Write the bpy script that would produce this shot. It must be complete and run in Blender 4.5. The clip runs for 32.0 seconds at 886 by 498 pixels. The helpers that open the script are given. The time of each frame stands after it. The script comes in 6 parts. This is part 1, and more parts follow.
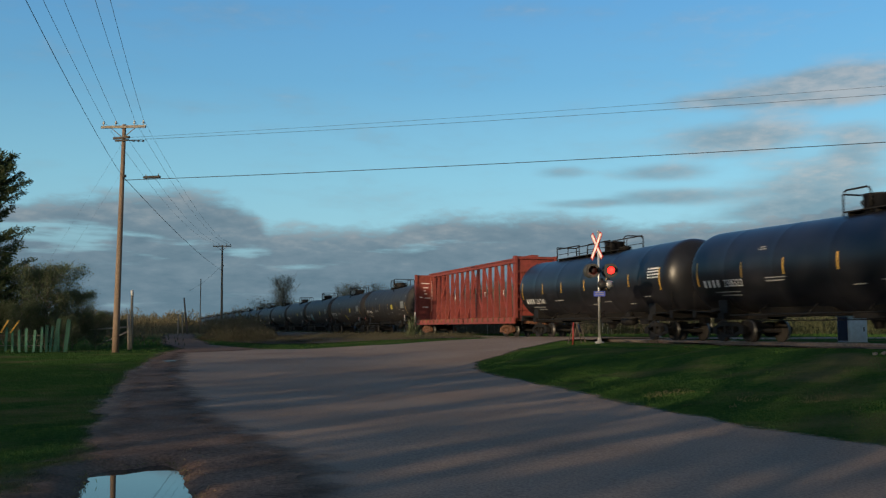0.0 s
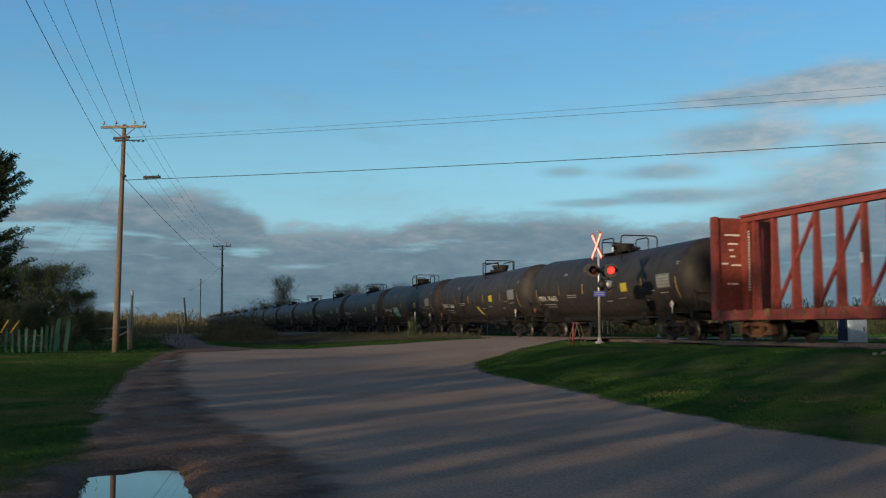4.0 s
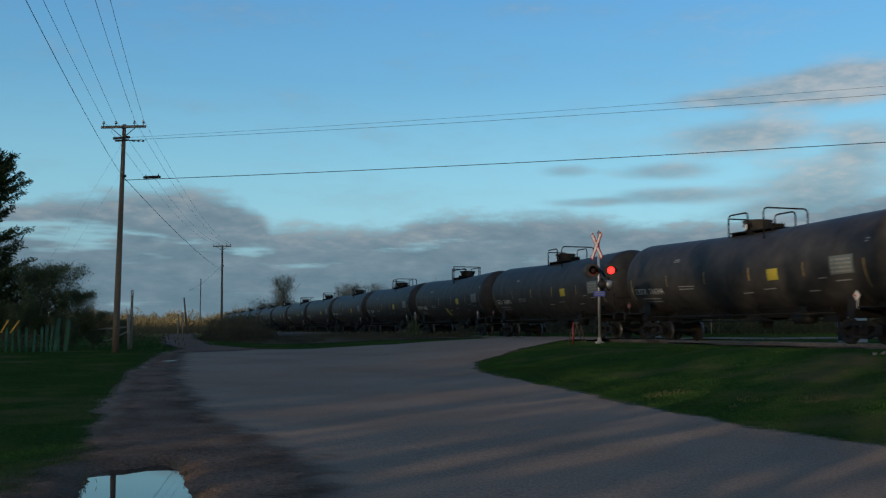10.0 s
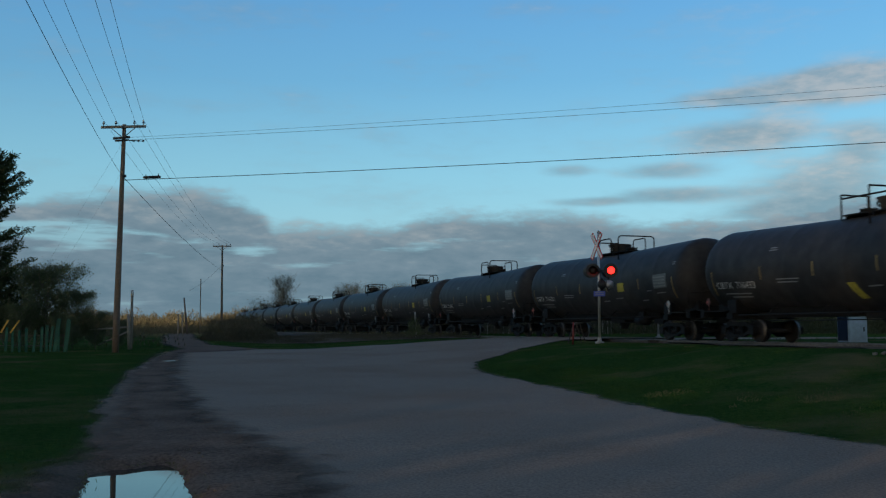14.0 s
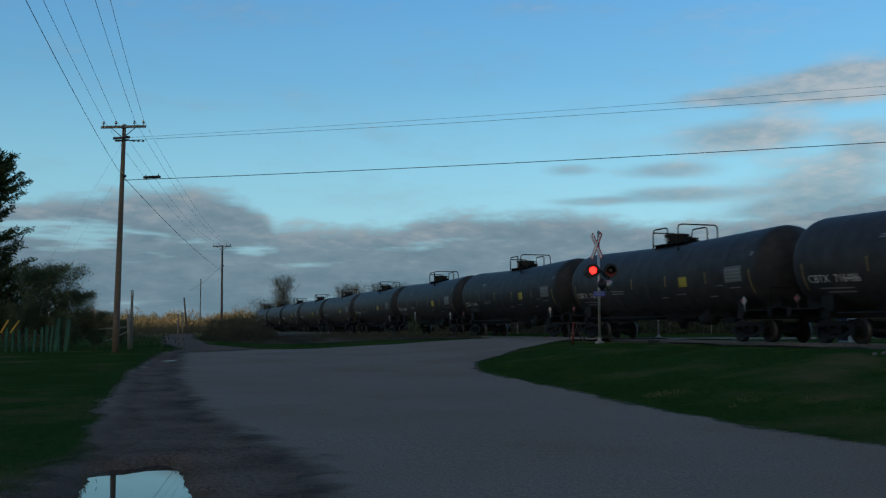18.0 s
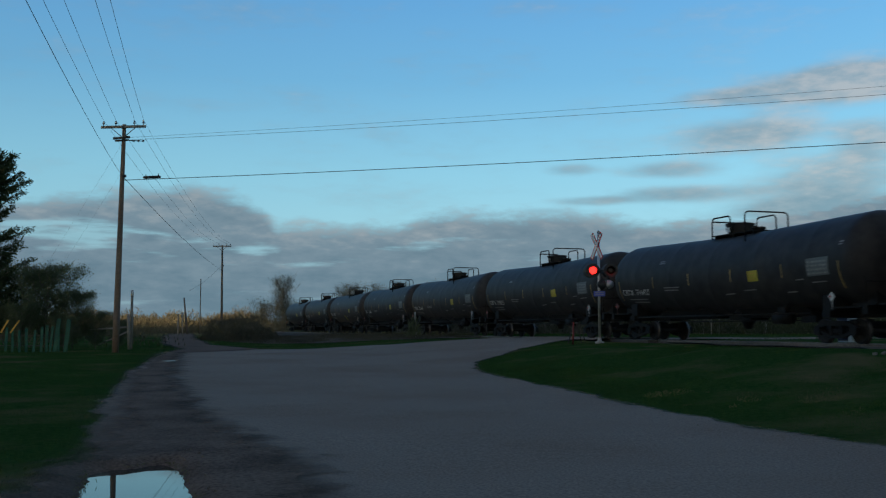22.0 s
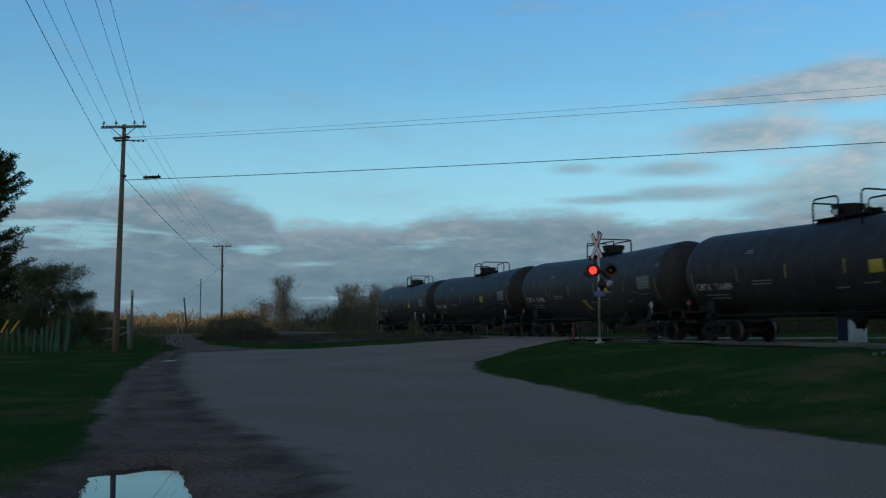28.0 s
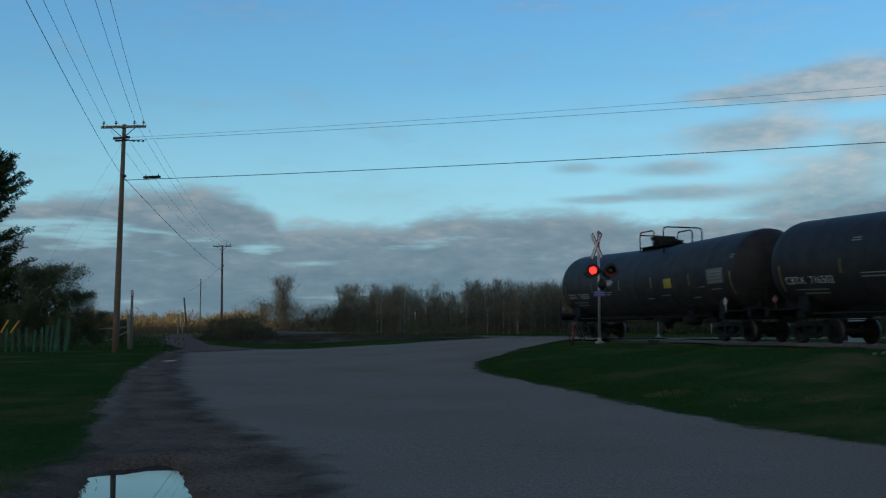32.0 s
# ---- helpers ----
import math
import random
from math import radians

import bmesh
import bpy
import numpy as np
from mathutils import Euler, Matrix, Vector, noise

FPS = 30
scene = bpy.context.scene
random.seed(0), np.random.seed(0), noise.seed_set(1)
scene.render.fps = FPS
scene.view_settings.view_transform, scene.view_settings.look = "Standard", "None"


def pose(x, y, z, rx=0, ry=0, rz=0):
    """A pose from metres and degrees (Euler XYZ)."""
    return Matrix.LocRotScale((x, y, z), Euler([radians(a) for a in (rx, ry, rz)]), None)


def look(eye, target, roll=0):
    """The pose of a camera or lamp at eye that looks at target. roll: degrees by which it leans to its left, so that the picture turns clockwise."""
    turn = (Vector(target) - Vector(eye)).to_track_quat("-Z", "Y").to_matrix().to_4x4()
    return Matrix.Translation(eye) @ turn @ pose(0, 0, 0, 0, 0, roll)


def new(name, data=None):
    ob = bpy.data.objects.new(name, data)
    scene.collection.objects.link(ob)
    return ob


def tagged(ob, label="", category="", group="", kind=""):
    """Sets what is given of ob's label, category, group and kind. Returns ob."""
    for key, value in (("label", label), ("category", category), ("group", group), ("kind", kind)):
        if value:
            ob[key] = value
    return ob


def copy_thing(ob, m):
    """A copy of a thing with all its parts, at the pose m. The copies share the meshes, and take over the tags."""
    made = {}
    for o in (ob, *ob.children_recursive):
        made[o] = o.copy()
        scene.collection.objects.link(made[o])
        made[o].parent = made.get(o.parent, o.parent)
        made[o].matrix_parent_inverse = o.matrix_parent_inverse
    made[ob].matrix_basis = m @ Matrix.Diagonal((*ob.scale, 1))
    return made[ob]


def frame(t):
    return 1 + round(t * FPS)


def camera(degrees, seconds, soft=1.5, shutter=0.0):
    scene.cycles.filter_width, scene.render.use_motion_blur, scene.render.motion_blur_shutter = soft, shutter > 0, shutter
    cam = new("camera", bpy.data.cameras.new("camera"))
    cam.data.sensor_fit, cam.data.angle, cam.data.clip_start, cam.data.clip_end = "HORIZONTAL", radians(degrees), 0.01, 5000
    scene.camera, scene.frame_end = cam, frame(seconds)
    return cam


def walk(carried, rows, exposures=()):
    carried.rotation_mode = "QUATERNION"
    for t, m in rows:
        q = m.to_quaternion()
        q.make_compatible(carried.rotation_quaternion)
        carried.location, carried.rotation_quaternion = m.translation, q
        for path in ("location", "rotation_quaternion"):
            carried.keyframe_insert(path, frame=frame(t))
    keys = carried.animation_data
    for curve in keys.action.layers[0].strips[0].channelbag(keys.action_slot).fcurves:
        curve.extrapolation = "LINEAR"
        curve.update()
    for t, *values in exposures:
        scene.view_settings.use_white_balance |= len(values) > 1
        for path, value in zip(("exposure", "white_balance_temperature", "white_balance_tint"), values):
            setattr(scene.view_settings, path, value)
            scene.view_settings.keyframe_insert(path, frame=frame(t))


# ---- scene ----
# camera: it stands still by the roadside, 1.6 m over the gravel
cam = camera(49.0, 32.0, soft=1.25, shutter=0.4)
EYE = (0.0, 0.0, 1.6)
STAND = pose(*EYE, 90 + 4.69, 0, 0)
walk(cam, [(0.0, STAND), (32.0, STAND)], exposures=((0.0, -0.05), (6.0, -0.03), (14.0, 0.0), (22.0, 0.04), (32.0, 0.05)))

# sky, sun, exposure
SUN_AZ, SUN_EL = radians(218.0), radians(10.0)
world = bpy.data.worlds.new("evening_sky")
scene.world = world
world.use_nodes = True
wn, wl = world.node_tree.nodes, world.node_tree.links
sky = wn.new("ShaderNodeTexSky")
sky.sky_type = "NISHITA"
sky.sun_disc = False
sky.sun_elevation, sky.sun_rotation = SUN_EL, SUN_AZ
sky.air_density, sky.dust_density, sky.ozone_density = 1.0, 0.6, 1.6
wl.new(sky.outputs[0], wn["Background"].inputs[0])
wn["Background"].inputs[1].default_value = 0.118
TO_SUN = Vector((math.sin(SUN_AZ) * math.cos(SUN_EL), math.cos(SUN_AZ) * math.cos(SUN_EL), math.sin(SUN_EL)))
sun = new("sun", bpy.data.lights.new("sun", "SUN"))
sun.data.energy, sun.data.angle, sun.data.color = 4.1, radians(0.5), (1.0, 0.77, 0.50)
sun.matrix_world = look(TO_SUN * 200, (0, 0, 0))


# ---- materials ----
def mat(name, color, rough=0.8, metal=0.0, var=0.25, scale=4.0, bump=0.0, bump_scale=40.0, tint=None, big=0.35, spec=0.5, per_object=0.0, fade=0.0):
    """A painted or natural surface: base colour varied at two scales, with fine relief."""
    m = bpy.data.materials.new(name)
    m.use_nodes = True
    n, l = m.node_tree.nodes, m.node_tree.links
    b = n["Principled BSDF"]
    b.inputs["Roughness"].default_value = rough
    b.inputs["Metallic"].default_value = metal
    b.inputs["Specular IOR Level"].default_value = spec
    tc = n.new("ShaderNodeTexCoord")
    n1 = n.new("ShaderNodeTexNoise")
    n1.inputs["Scale"].default_value, n1.inputs["Detail"].default_value = scale, 6.0
    n2 = n.new("ShaderNodeTexNoise")
    n2.inputs["Scale"].default_value, n2.inputs["Detail"].default_value = big, 4.0
    l.new(tc.outputs["Object"], n1.inputs["Vector"])
    l.new(tc.outputs["Object"], n2.inputs["Vector"])
    tint = tint or tuple(c * 0.55 for c in color)
    r2 = n.new("ShaderNodeMapRange")
    r2.inputs[1].default_value, r2.inputs[2].default_value = 0.42, 0.68
    l.new(n2.outputs[0], r2.inputs[0])
    mix = n.new("ShaderNodeMix")
    mix.data_type = "RGBA"
    mix.inputs[6].default_value, mix.inputs[7].default_value = (*color, 1), (*tint, 1)
    l.new(r2.outputs[0], mix.inputs[0])
    r1 = n.new("ShaderNodeMapRange")
    r1.inputs[1].default_value, r1.inputs[2].default_value = 0.3, 0.7
    r1.inputs[3].default_value, r1.inputs[4].default_value = 1 - var, 1 + var
    l.new(n1.outputs[0], r1.inputs[0])
    mul = n.new("ShaderNodeMix")
    mul.data_type, mul.blend_type = "RGBA", "MULTIPLY"
    mul.inputs[0].default_value = 1.0
    l.new(mix.outputs[2], mul.inputs[6])
    l.new(r1.outputs[0], mul.inputs[7])
    out = mul.outputs[2]
    if per_object:
        oi = n.new("ShaderNodeObjectInfo")
        rr = n.new("ShaderNodeMapRange")
        rr.inputs[3].default_value, rr.inputs[4].default_value = 1 - per_object, 1 + per_object
        l.new(oi.outputs["Random"], rr.inputs[0])
        mo = n.new("ShaderNodeMix")
        mo.data_type, mo.blend_type = "RGBA", "MULTIPLY"
        mo.inputs[0].default_value = 1.0
        l.new(out, mo.inputs[6])
        l.new(rr.outputs[0], mo.inputs[7])
        out = mo.outputs[2]
    l.new(out, b.inputs["Base Color"])
    if fade:
        # a laid surface thins out raggedly towards its edge
        at_edge = n.new("ShaderNodeAttribute")
        at_edge.attribute_name = "cover"
        nr = n.new("ShaderNodeTexNoise")
        nr.inputs["Scale"].default_value, nr.inputs["Detail"].default_value, nr.inputs["Roughness"].default_value = 1.6, 8.0, 0.65
        l.new(tc.outputs["Object"], nr.inputs["Vector"])
        ma = n.new("ShaderNodeMath")
        ma.operation = "MULTIPLY_ADD"
        l.new(nr.outputs[0], ma.inputs[0])
        ma.inputs[1].default_value = 3.0 * fade
        l.new(at_edge.outputs["Fac"], ma.inputs[2])
        ra = n.new("ShaderNodeMapRange")
        ra.interpolation_type = "SMOOTHSTEP"
        ra.inputs[1].default_value, ra.inputs[2].default_value = 0.7 * fade, 2.3 * fade
        l.new(ma.outputs[0], ra.inputs[0])
        l.new(ra.outputs[0], b.inputs["Alpha"])
    if bump:
        bn = n.new("ShaderNodeTexNoise")
        bn.inputs["Scale"].default_value, bn.inputs["Detail"].default_value = bump_scale, 5.0
        l.new(tc.outputs["Object"], bn.inputs["Vector"])
        bp = n.new("ShaderNodeBump")
        bp.inputs["Strength"].default_value, bp.inputs["Distance"].default_value = 1.0, bump
        l.new(bn.outputs[0], bp.inputs["Height"])
        l.new(bp.outputs[0], b.inputs["Normal"])
    return m


def glowing(name, color, strength):
    m = bpy.data.materials.new(name)
    m.use_nodes = True
    b = m.node_tree.nodes["Principled BSDF"]
    b.inputs["Base Color"].default_value = (*color, 1)
    b.inputs["Emission Color"].default_value = (*color, 1)
    b.inputs["Emission Strength"].default_value = strength
    return m


def leafy(name, color, tint, var=0.35):
    """Leaves and blades: each island a slightly different shade, a little light passing through."""
    m = bpy.data.materials.new(name)
    m.use_nodes = True
    n, l = m.node_tree.nodes, m.node_tree.links
    b = n["Principled BSDF"]
    b.inputs["Roughness"].default_value = 0.7
    b.inputs["Specular IOR Level"].default_value = 0.03
    g = n.new("ShaderNodeNewGeometry")
    mix = n.new("ShaderNodeMix")
    mix.data_type = "RGBA"
    mix.inputs[6].default_value, mix.inputs[7].default_value = (*color, 1), (*tint, 1)
    l.new(g.outputs["Random Per Island"], mix.inputs[0])
    tc = n.new("ShaderNodeTexCoord")
    nz = n.new("ShaderNodeTexNoise")
    nz.inputs["Scale"].default_value = 0.6
    l.new(tc.outputs["Object"], nz.inputs["Vector"])
    r = n.new("ShaderNodeMapRange")
    r.inputs[1].default_value, r.inputs[2].default_value = 0.3, 0.7
    r.inputs[3].default_value, r.inputs[4].default_value = 1 - var, 1 + var
    l.new(nz.outputs[0], r.inputs[0])
    mul = n.new("ShaderNodeMix")
    mul.data_type, mul.blend_type = "RGBA", "MULTIPLY"
    mul.inputs[0].default_value = 1.0
    l.new(mix.outputs[2], mul.inputs[6])
    l.new(r.outputs[0], mul.inputs[7])
    l.new(mul.outputs[2], b.inputs["Base Color"])
    return m


M_GRASS_BLADE = leafy("grass_blade", (0.034, 0.081, 0.019), (0.050, 0.090, 0.025))
M_DRY_BLADE = leafy("dry_blade", (0.20, 0.15, 0.075), (0.13, 0.12, 0.05))
M_LEAF = leafy("leaf", (0.05, 0.085, 0.036), (0.085, 0.115, 0.052))
M_NEEDLE = leafy("needle", (0.036, 0.056, 0.028), (0.056, 0.072, 0.034))
M_BUD = leafy("bud_twig", (0.150, 0.136, 0.115), (0.130, 0.134, 0.088))
M_GOLD = leafy("golden_brush", (0.155, 0.125, 0.082), (0.112, 0.108, 0.062))
M_DARK_BRUSH = leafy("dark_brush", (0.120, 0.098, 0.070), (0.088, 0.095, 0.052))
M_THICKET = leafy("thicket", (0.120, 0.108, 0.088), (0.098, 0.106, 0.068))
M_REED = leafy("reed", (0.056, 0.060, 0.034), (0.044, 0.054, 0.027))
M_BANK_BRUSH = leafy("bank_brush", (0.085, 0.070, 0.050), (0.058, 0.062, 0.036))
M_BUSH = leafy("bush_leaf", (0.090, 0.118, 0.058), (0.125, 0.140, 0.080))
M_BARK = mat("bark", (0.15, 0.12, 0.10), 0.9, var=0.4, scale=14, bump=0.01)
M_BIRCH = mat("birch_bark", (0.40, 0.385, 0.36), 0.8, var=0.3, scale=9, tint=(0.16, 0.14, 0.12), big=4)
M_POLE = mat("pole_wood", (0.20, 0.145, 0.105), 0.85, var=0.35, scale=20, bump=0.004, tint=(0.145, 0.10, 0.072))
M_WEATHERED = mat("weathered_wood", (0.32, 0.28, 0.23), 0.9, var=0.35, scale=18, bump=0.004)
M_ROAD = mat("road_gravel", (0.292, 0.219, 0.170), 0.95, fade=0.22, spec=0.04, var=0.28, scale=30, bump=0.012, bump_scale=45, tint=(0.25, 0.175, 0.130), big=0.22)
M_LANE = mat("lane_dirt", (0.185, 0.118, 0.088), 0.95, fade=0.5, spec=0.02, var=0.35, scale=12, bump=0.02, bump_scale=20, tint=(0.13, 0.085, 0.064), big=0.3)
M_DIRT = mat("wet_dirt", (0.182, 0.116, 0.082), 0.9, fade=0.6, spec=0.06, var=0.45, scale=22, bump=0.02, bump_scale=30, tint=(0.090, 0.057, 0.041), big=0.7)
M_SOIL = mat("gravelly_soil", (0.115, 0.085, 0.065), 0.95, fade=0.35, spec=0.1, var=0.5, scale=28, bump=0.03, bump_scale=25)
M_OLD_POLE = mat("old_pole_wood", (0.15, 0.122, 0.096), 0.9, var=0.3, scale=20)
M_CABINET_SHADE = mat("cabinet_shade_navy", (0.025, 0.035, 0.09), 0.5, var=0.15, scale=6)
M_BALLAST = mat("ballast", (0.12, 0.102, 0.09), 0.95, var=0.5, scale=28, bump=0.03, bump_scale=25)
M_SLEEPER = mat("sleeper_wood", (0.09, 0.07, 0.055), 0.9, var=0.4, scale=12, bump=0.006)
M_RAIL = mat("rail_steel", (0.22, 0.16, 0.13), 0.45, 0.7, var=0.3, scale=10)
M_RAILHEAD = mat("polished_rail", (0.3, 0.28, 0.27), 0.45, 1.0, var=0.1, scale=10)
M_TANK = mat("tank_paint_dusty_black", (0.0345, 0.0325, 0.0325), 0.55, var=0.25, scale=2.0, spec=0.17, tint=(0.044, 0.0405, 0.038), big=0.5, per_object=0.2)
M_TANK_GLOSS = mat("tank_paint_gloss_black", (0.010, 0.011, 0.014), 0.36, spec=0.36, var=0.2, scale=2.0, tint=(0.018, 0.018, 0.022), big=0.4)
M_UNDER = mat("underframe_black", (0.012, 0.0108, 0.010), 0.75, spec=0.3, var=0.4, scale=6)
M_WHEEL = mat("wheel_steel", (0.016, 0.014, 0.0125), 0.8, 0.0, var=0.35, scale=8)
M_TREAD = mat("wheel_tread_bright", (0.13, 0.125, 0.12), 0.5, 0.8, var=0.15, scale=8)
M_RUST = mat("rusty_truck", (0.17, 0.075, 0.04), 0.8, var=0.4, scale=8)
M_OXIDE = mat("oxide_red_paint", (0.225, 0.043, 0.033), 0.6, var=0.22, scale=5, tint=(0.20, 0.045, 0.030), big=0.8)
M_WHITE = mat("white_lettering", (0.72, 0.72, 0.70), 0.6, var=0.12, scale=12)
M_NUMBER = mat("number_lettering", (0.66, 0.66, 0.63), 0.7, var=0.25, scale=12)
M_GREY_TEXT = mat("faded_lettering", (0.27, 0.27, 0.26), 0.7, var=0.2, scale=12)
M_YELLOW = mat("placard_yellow", (0.50, 0.42, 0.035), 0.5, var=0.1, scale=9)
M_TAG = mat("faded_yellow_spray", (0.34, 0.30, 0.04), 0.7, var=0.35, scale=7)
M_REFLECTOR = mat("reflector_orange", (0.62, 0.36, 0.05), 0.4, var=0.15, scale=9)
M_REFLECTOR_OLD = mat("dusty_reflector", (0.27, 0.185, 0.06), 0.6, var=0.35, scale=9)
M_PANEL = mat("stencil_panel", (0.14, 0.16, 0.155), 0.6, var=0.3, scale=16)
M_TEAL = mat("teal_graffiti", (0.05, 0.17, 0.20), 0.6, var=0.4, scale=5, tint=(0.12, 0.26, 0.28), big=2.5)
M_PALE_TEAL = mat("pale_spray", (0.30, 0.40, 0.42), 0.6, var=0.4, scale=6)
M_SIGN_WHITE = mat("sign_white", (0.78, 0.76, 0.72), 0.45, var=0.08, scale=9)
M_SIGN_RED = mat("sign_red", (0.55, 0.05, 0.03), 0.45, var=0.1, scale=9)
M_SIGN_BLUE = mat("sign_blue", (0.06, 0.09, 0.42), 0.45, var=0.1, scale=9)
M_GALV = mat("galvanised_steel", (0.52, 0.52, 0.51), 0.45, 0.6, var=0.15, scale=14)
M_BLACK = mat("matt_black", (0.024, 0.024, 0.024), 0.6, var=0.2, scale=9)
M_LENS_DARK = mat("unlit_red_lens", (0.028, 0.006, 0.006), 0.35, var=0.1, scale=9)
M_LAMP_BACK = mat("lamp_shell_grey", (0.09, 0.095, 0.095), 0.4, 0.3, var=0.15, scale=9)
M_LIT = glowing("lit_red_lens", (1.0, 0.020, 0.015), 4.0)
M_CABLE = mat("cable_black", (0.03, 0.03, 0.032), 0.6, var=0.1, scale=9)
M_PORCELAIN = mat("insulator", (0.5, 0.52, 0.53), 0.3, var=0.1, scale=9)
M_PINK = mat("faded_pink_placard", (0.13, 0.05, 0.045), 0.6, var=0.25, scale=9)
M_CABINET = mat("cabinet_pale_blue", (0.62, 0.72, 0.80), 0.5, var=0.12, scale=5)
M_FENCE_GREEN = mat("fence_green_paint", (0.013, 0.098, 0.061), 0.7, var=0.3, scale=9)
M_STICK_YELLOW = mat("yellow_stick", (0.60, 0.34, 0.05), 0.7, var=0.2, scale=9)
M_STAKE_RED = mat("red_stake", (0.24, 0.03, 0.024), 0.6, var=0.2, scale=9)
M_SOIL_STONE = mat("field_stone", (0.17, 0.15, 0.125), 0.9, var=0.3, scale=12)
M_CONCRETE = mat("concrete", (0.35, 0.34, 0.32), 0.9, var=0.2, scale=12)


# ---- geometry helpers ----
def add_box(bm, x0, x1, y0, y1, z0, z1, m=None):
    v = [bm.verts.new((x, y, z)) for x in (x0, x1) for y in (y0, y1) for z in (z0, z1)]
    for f in ((0, 1, 3, 2), (4, 6, 7, 5), (0, 4, 5, 1), (2, 3, 7, 6), (0, 2, 6, 4), (1, 5, 7, 3)):
        bm.faces.new([v[i] for i in f])
    if m is not None:
        bmesh.ops.transform(bm, matrix=m, verts=v)
    return v


def add_beam(bm, a, b, w, h, up=(0, 0, 1)):
    """A rectangular bar from a to b, w across and h high."""
    a, b = Vector(a), Vector(b)
    d = (b - a).normalized()
    side = d.cross(Vector(up))
    side = side.normalized() if side.length > 1e-4 else Vector((1, 0, 0))
    top = side.cross(d).normalized()
    v = [bm.verts.new(p + side * sx * w / 2 + top * sz * h / 2) for p in (a, b) for sx, sz in ((-1, -1), (1, -1), (1, 1), (-1, 1))]
    for f in ((0, 3, 2, 1), (4, 5, 6, 7), (0, 1, 5, 4), (1, 2, 6, 5), (2, 3, 7, 6), (3, 0, 4, 7)):
        bm.faces.new([v[i] for i in f])


def add_tube(bm, pts, radii, n=8, cap=True):
    """A round tube along a line of points, with a radius at each."""
    pts = [Vector(p) for p in pts]
    if not hasattr(radii, "__len__"):
        radii = [radii] * len(pts)
    rings = []
    for i, p in enumerate(pts):
        d = (pts[min(i + 1, len(pts) - 1)] - pts[max(i - 1, 0)]).normalized()
        s = d.cross(Vector((0, 0, 1)) if abs(d.z) < 0.95 else Vector((1, 0, 0))).normalized()
        t = s.cross(d)
        rings.append([bm.verts.new(p + (s * math.cos(k * math.tau / n) + t * math.sin(k * math.tau / n)) * radii[i]) for k in range(n)])
    for r0, r1 in zip(rings, rings[1:]):
        for k in range(n):
            f = bm.faces.new((r0[k], r0[(k + 1) % n], r1[(k + 1) % n], r1[k]))
            f.smooth = n > 5
    if cap:
        bm.faces.new(rings[0][::-1])
        bm.faces.new(rings[-1])


def add_lathe(bm, profile, axis="x", n=32, centre=(0, 0, 0)):
    """A turned body: profile of (position along the axis, radius)."""
    c = Vector(centre)
    rings = []
    for a, r in profile:
        ring = []
        for k in range(n):
            u, w = math.cos(k * math.tau / n) * r, math.sin(k * math.tau / n) * r
            ring.append(bm.verts.new(c + Vector({"x": (a, u, w), "y": (u, a, w), "z": (u, w, a)}[axis])))
        rings.append(ring)
    for r0, r1 in zip(rings, rings[1:]):
        for k in range(n):
            bm.faces.new((r0[k], r0[(k + 1) % n], r1[(k + 1) % n], r1[k])).smooth = True
    bm.faces.new(rings[0][::-1])
    bm.faces.new(rings[-1])
    bmesh.ops.recalc_face_normals(bm, faces=bm.faces[:])


def mesh_of(name, bm, *materials):
    me = bpy.data.meshes.new(name)
    bm.to_mesh(me)
    bm.free()
    for m in materials:
        me.materials.append(m)
    return me


def part(name, bm, material, parent, label=""):
    """Links a bmesh or mesh as one object under a thing or a part."""
    me = mesh_of(name, bm, material) if isinstance(bm, bmesh.types.BMesh) else bm
    ob = new(name, me)
    ob.parent = parent
    return tagged(ob, label)


def thing(name, label, category, m=None, group="", kind=""):
    ob = new(name)
    ob.empty_display_size = 0.3
    if m is not None:
        ob.matrix_basis = m
    return tagged(ob, label, category, group, kind)


def sheet(name, verts, faces, material, smooth=True):
    me = bpy.data.meshes.new(name)
    me.from_pydata([tuple(v) for v in verts], [], [tuple(f) for f in faces])
    me.materials.append(material)
    if smooth:
        me.polygons.foreach_set("use_smooth", [True] * len(me.polygons))
    return new(name, me)


# ---- the plan: track, levels ----
TH = radians(17.32)                      # angle between the line of sight and the track
CT, ST = math.cos(TH), math.sin(TH)
TRACK_D = 23.15                          # camera to the middle of the track
RAIL_Z = 1.10
CAR = 18.1                               # one tank car over its couplers


def along(u, off=0.0, z=0.0):
    """The point u metres up the line and off metres from its middle, towards the road."""
    p = Vector((TRACK_D / CT - u * ST, u * CT, z))
    return p + Vector((-CT, -ST, 0)) * off


def ss(a, b, x):
    t = np.clip((np.asarray(x, float) - a) / (b - a), 0, 1)
    return t * t * (3 - 2 * t)


def from_track(x, y):
    return TRACK_D - (np.asarray(x, float) * CT + np.asarray(y, float) * ST)


def wave(x, y, s, seed=0.0):
    """Smooth unevenness of the ground, between -1 and 1."""
    return (np.sin(x / s + 1.3 + seed) * np.cos(y / s * 0.83 + 0.7 * seed) + np.sin(x / s * 2.3 - y / s * 1.7 + seed * 2.1) * 0.5) / 1.5


def level(x, y):
    x, y = np.asarray(x, float), np.asarray(y, float)
    d = from_track(x, y)
    a = 0.45 * ss(9, 47, y) + 0.35 * ss(47, 115, y)
    near = 1 - ss(3.2, 15, d)
    z = a + (1.04 - a) * near
    z = z - 0.2 * (1 - ss(2.4, 3.6, np.abs(d)))
    return z


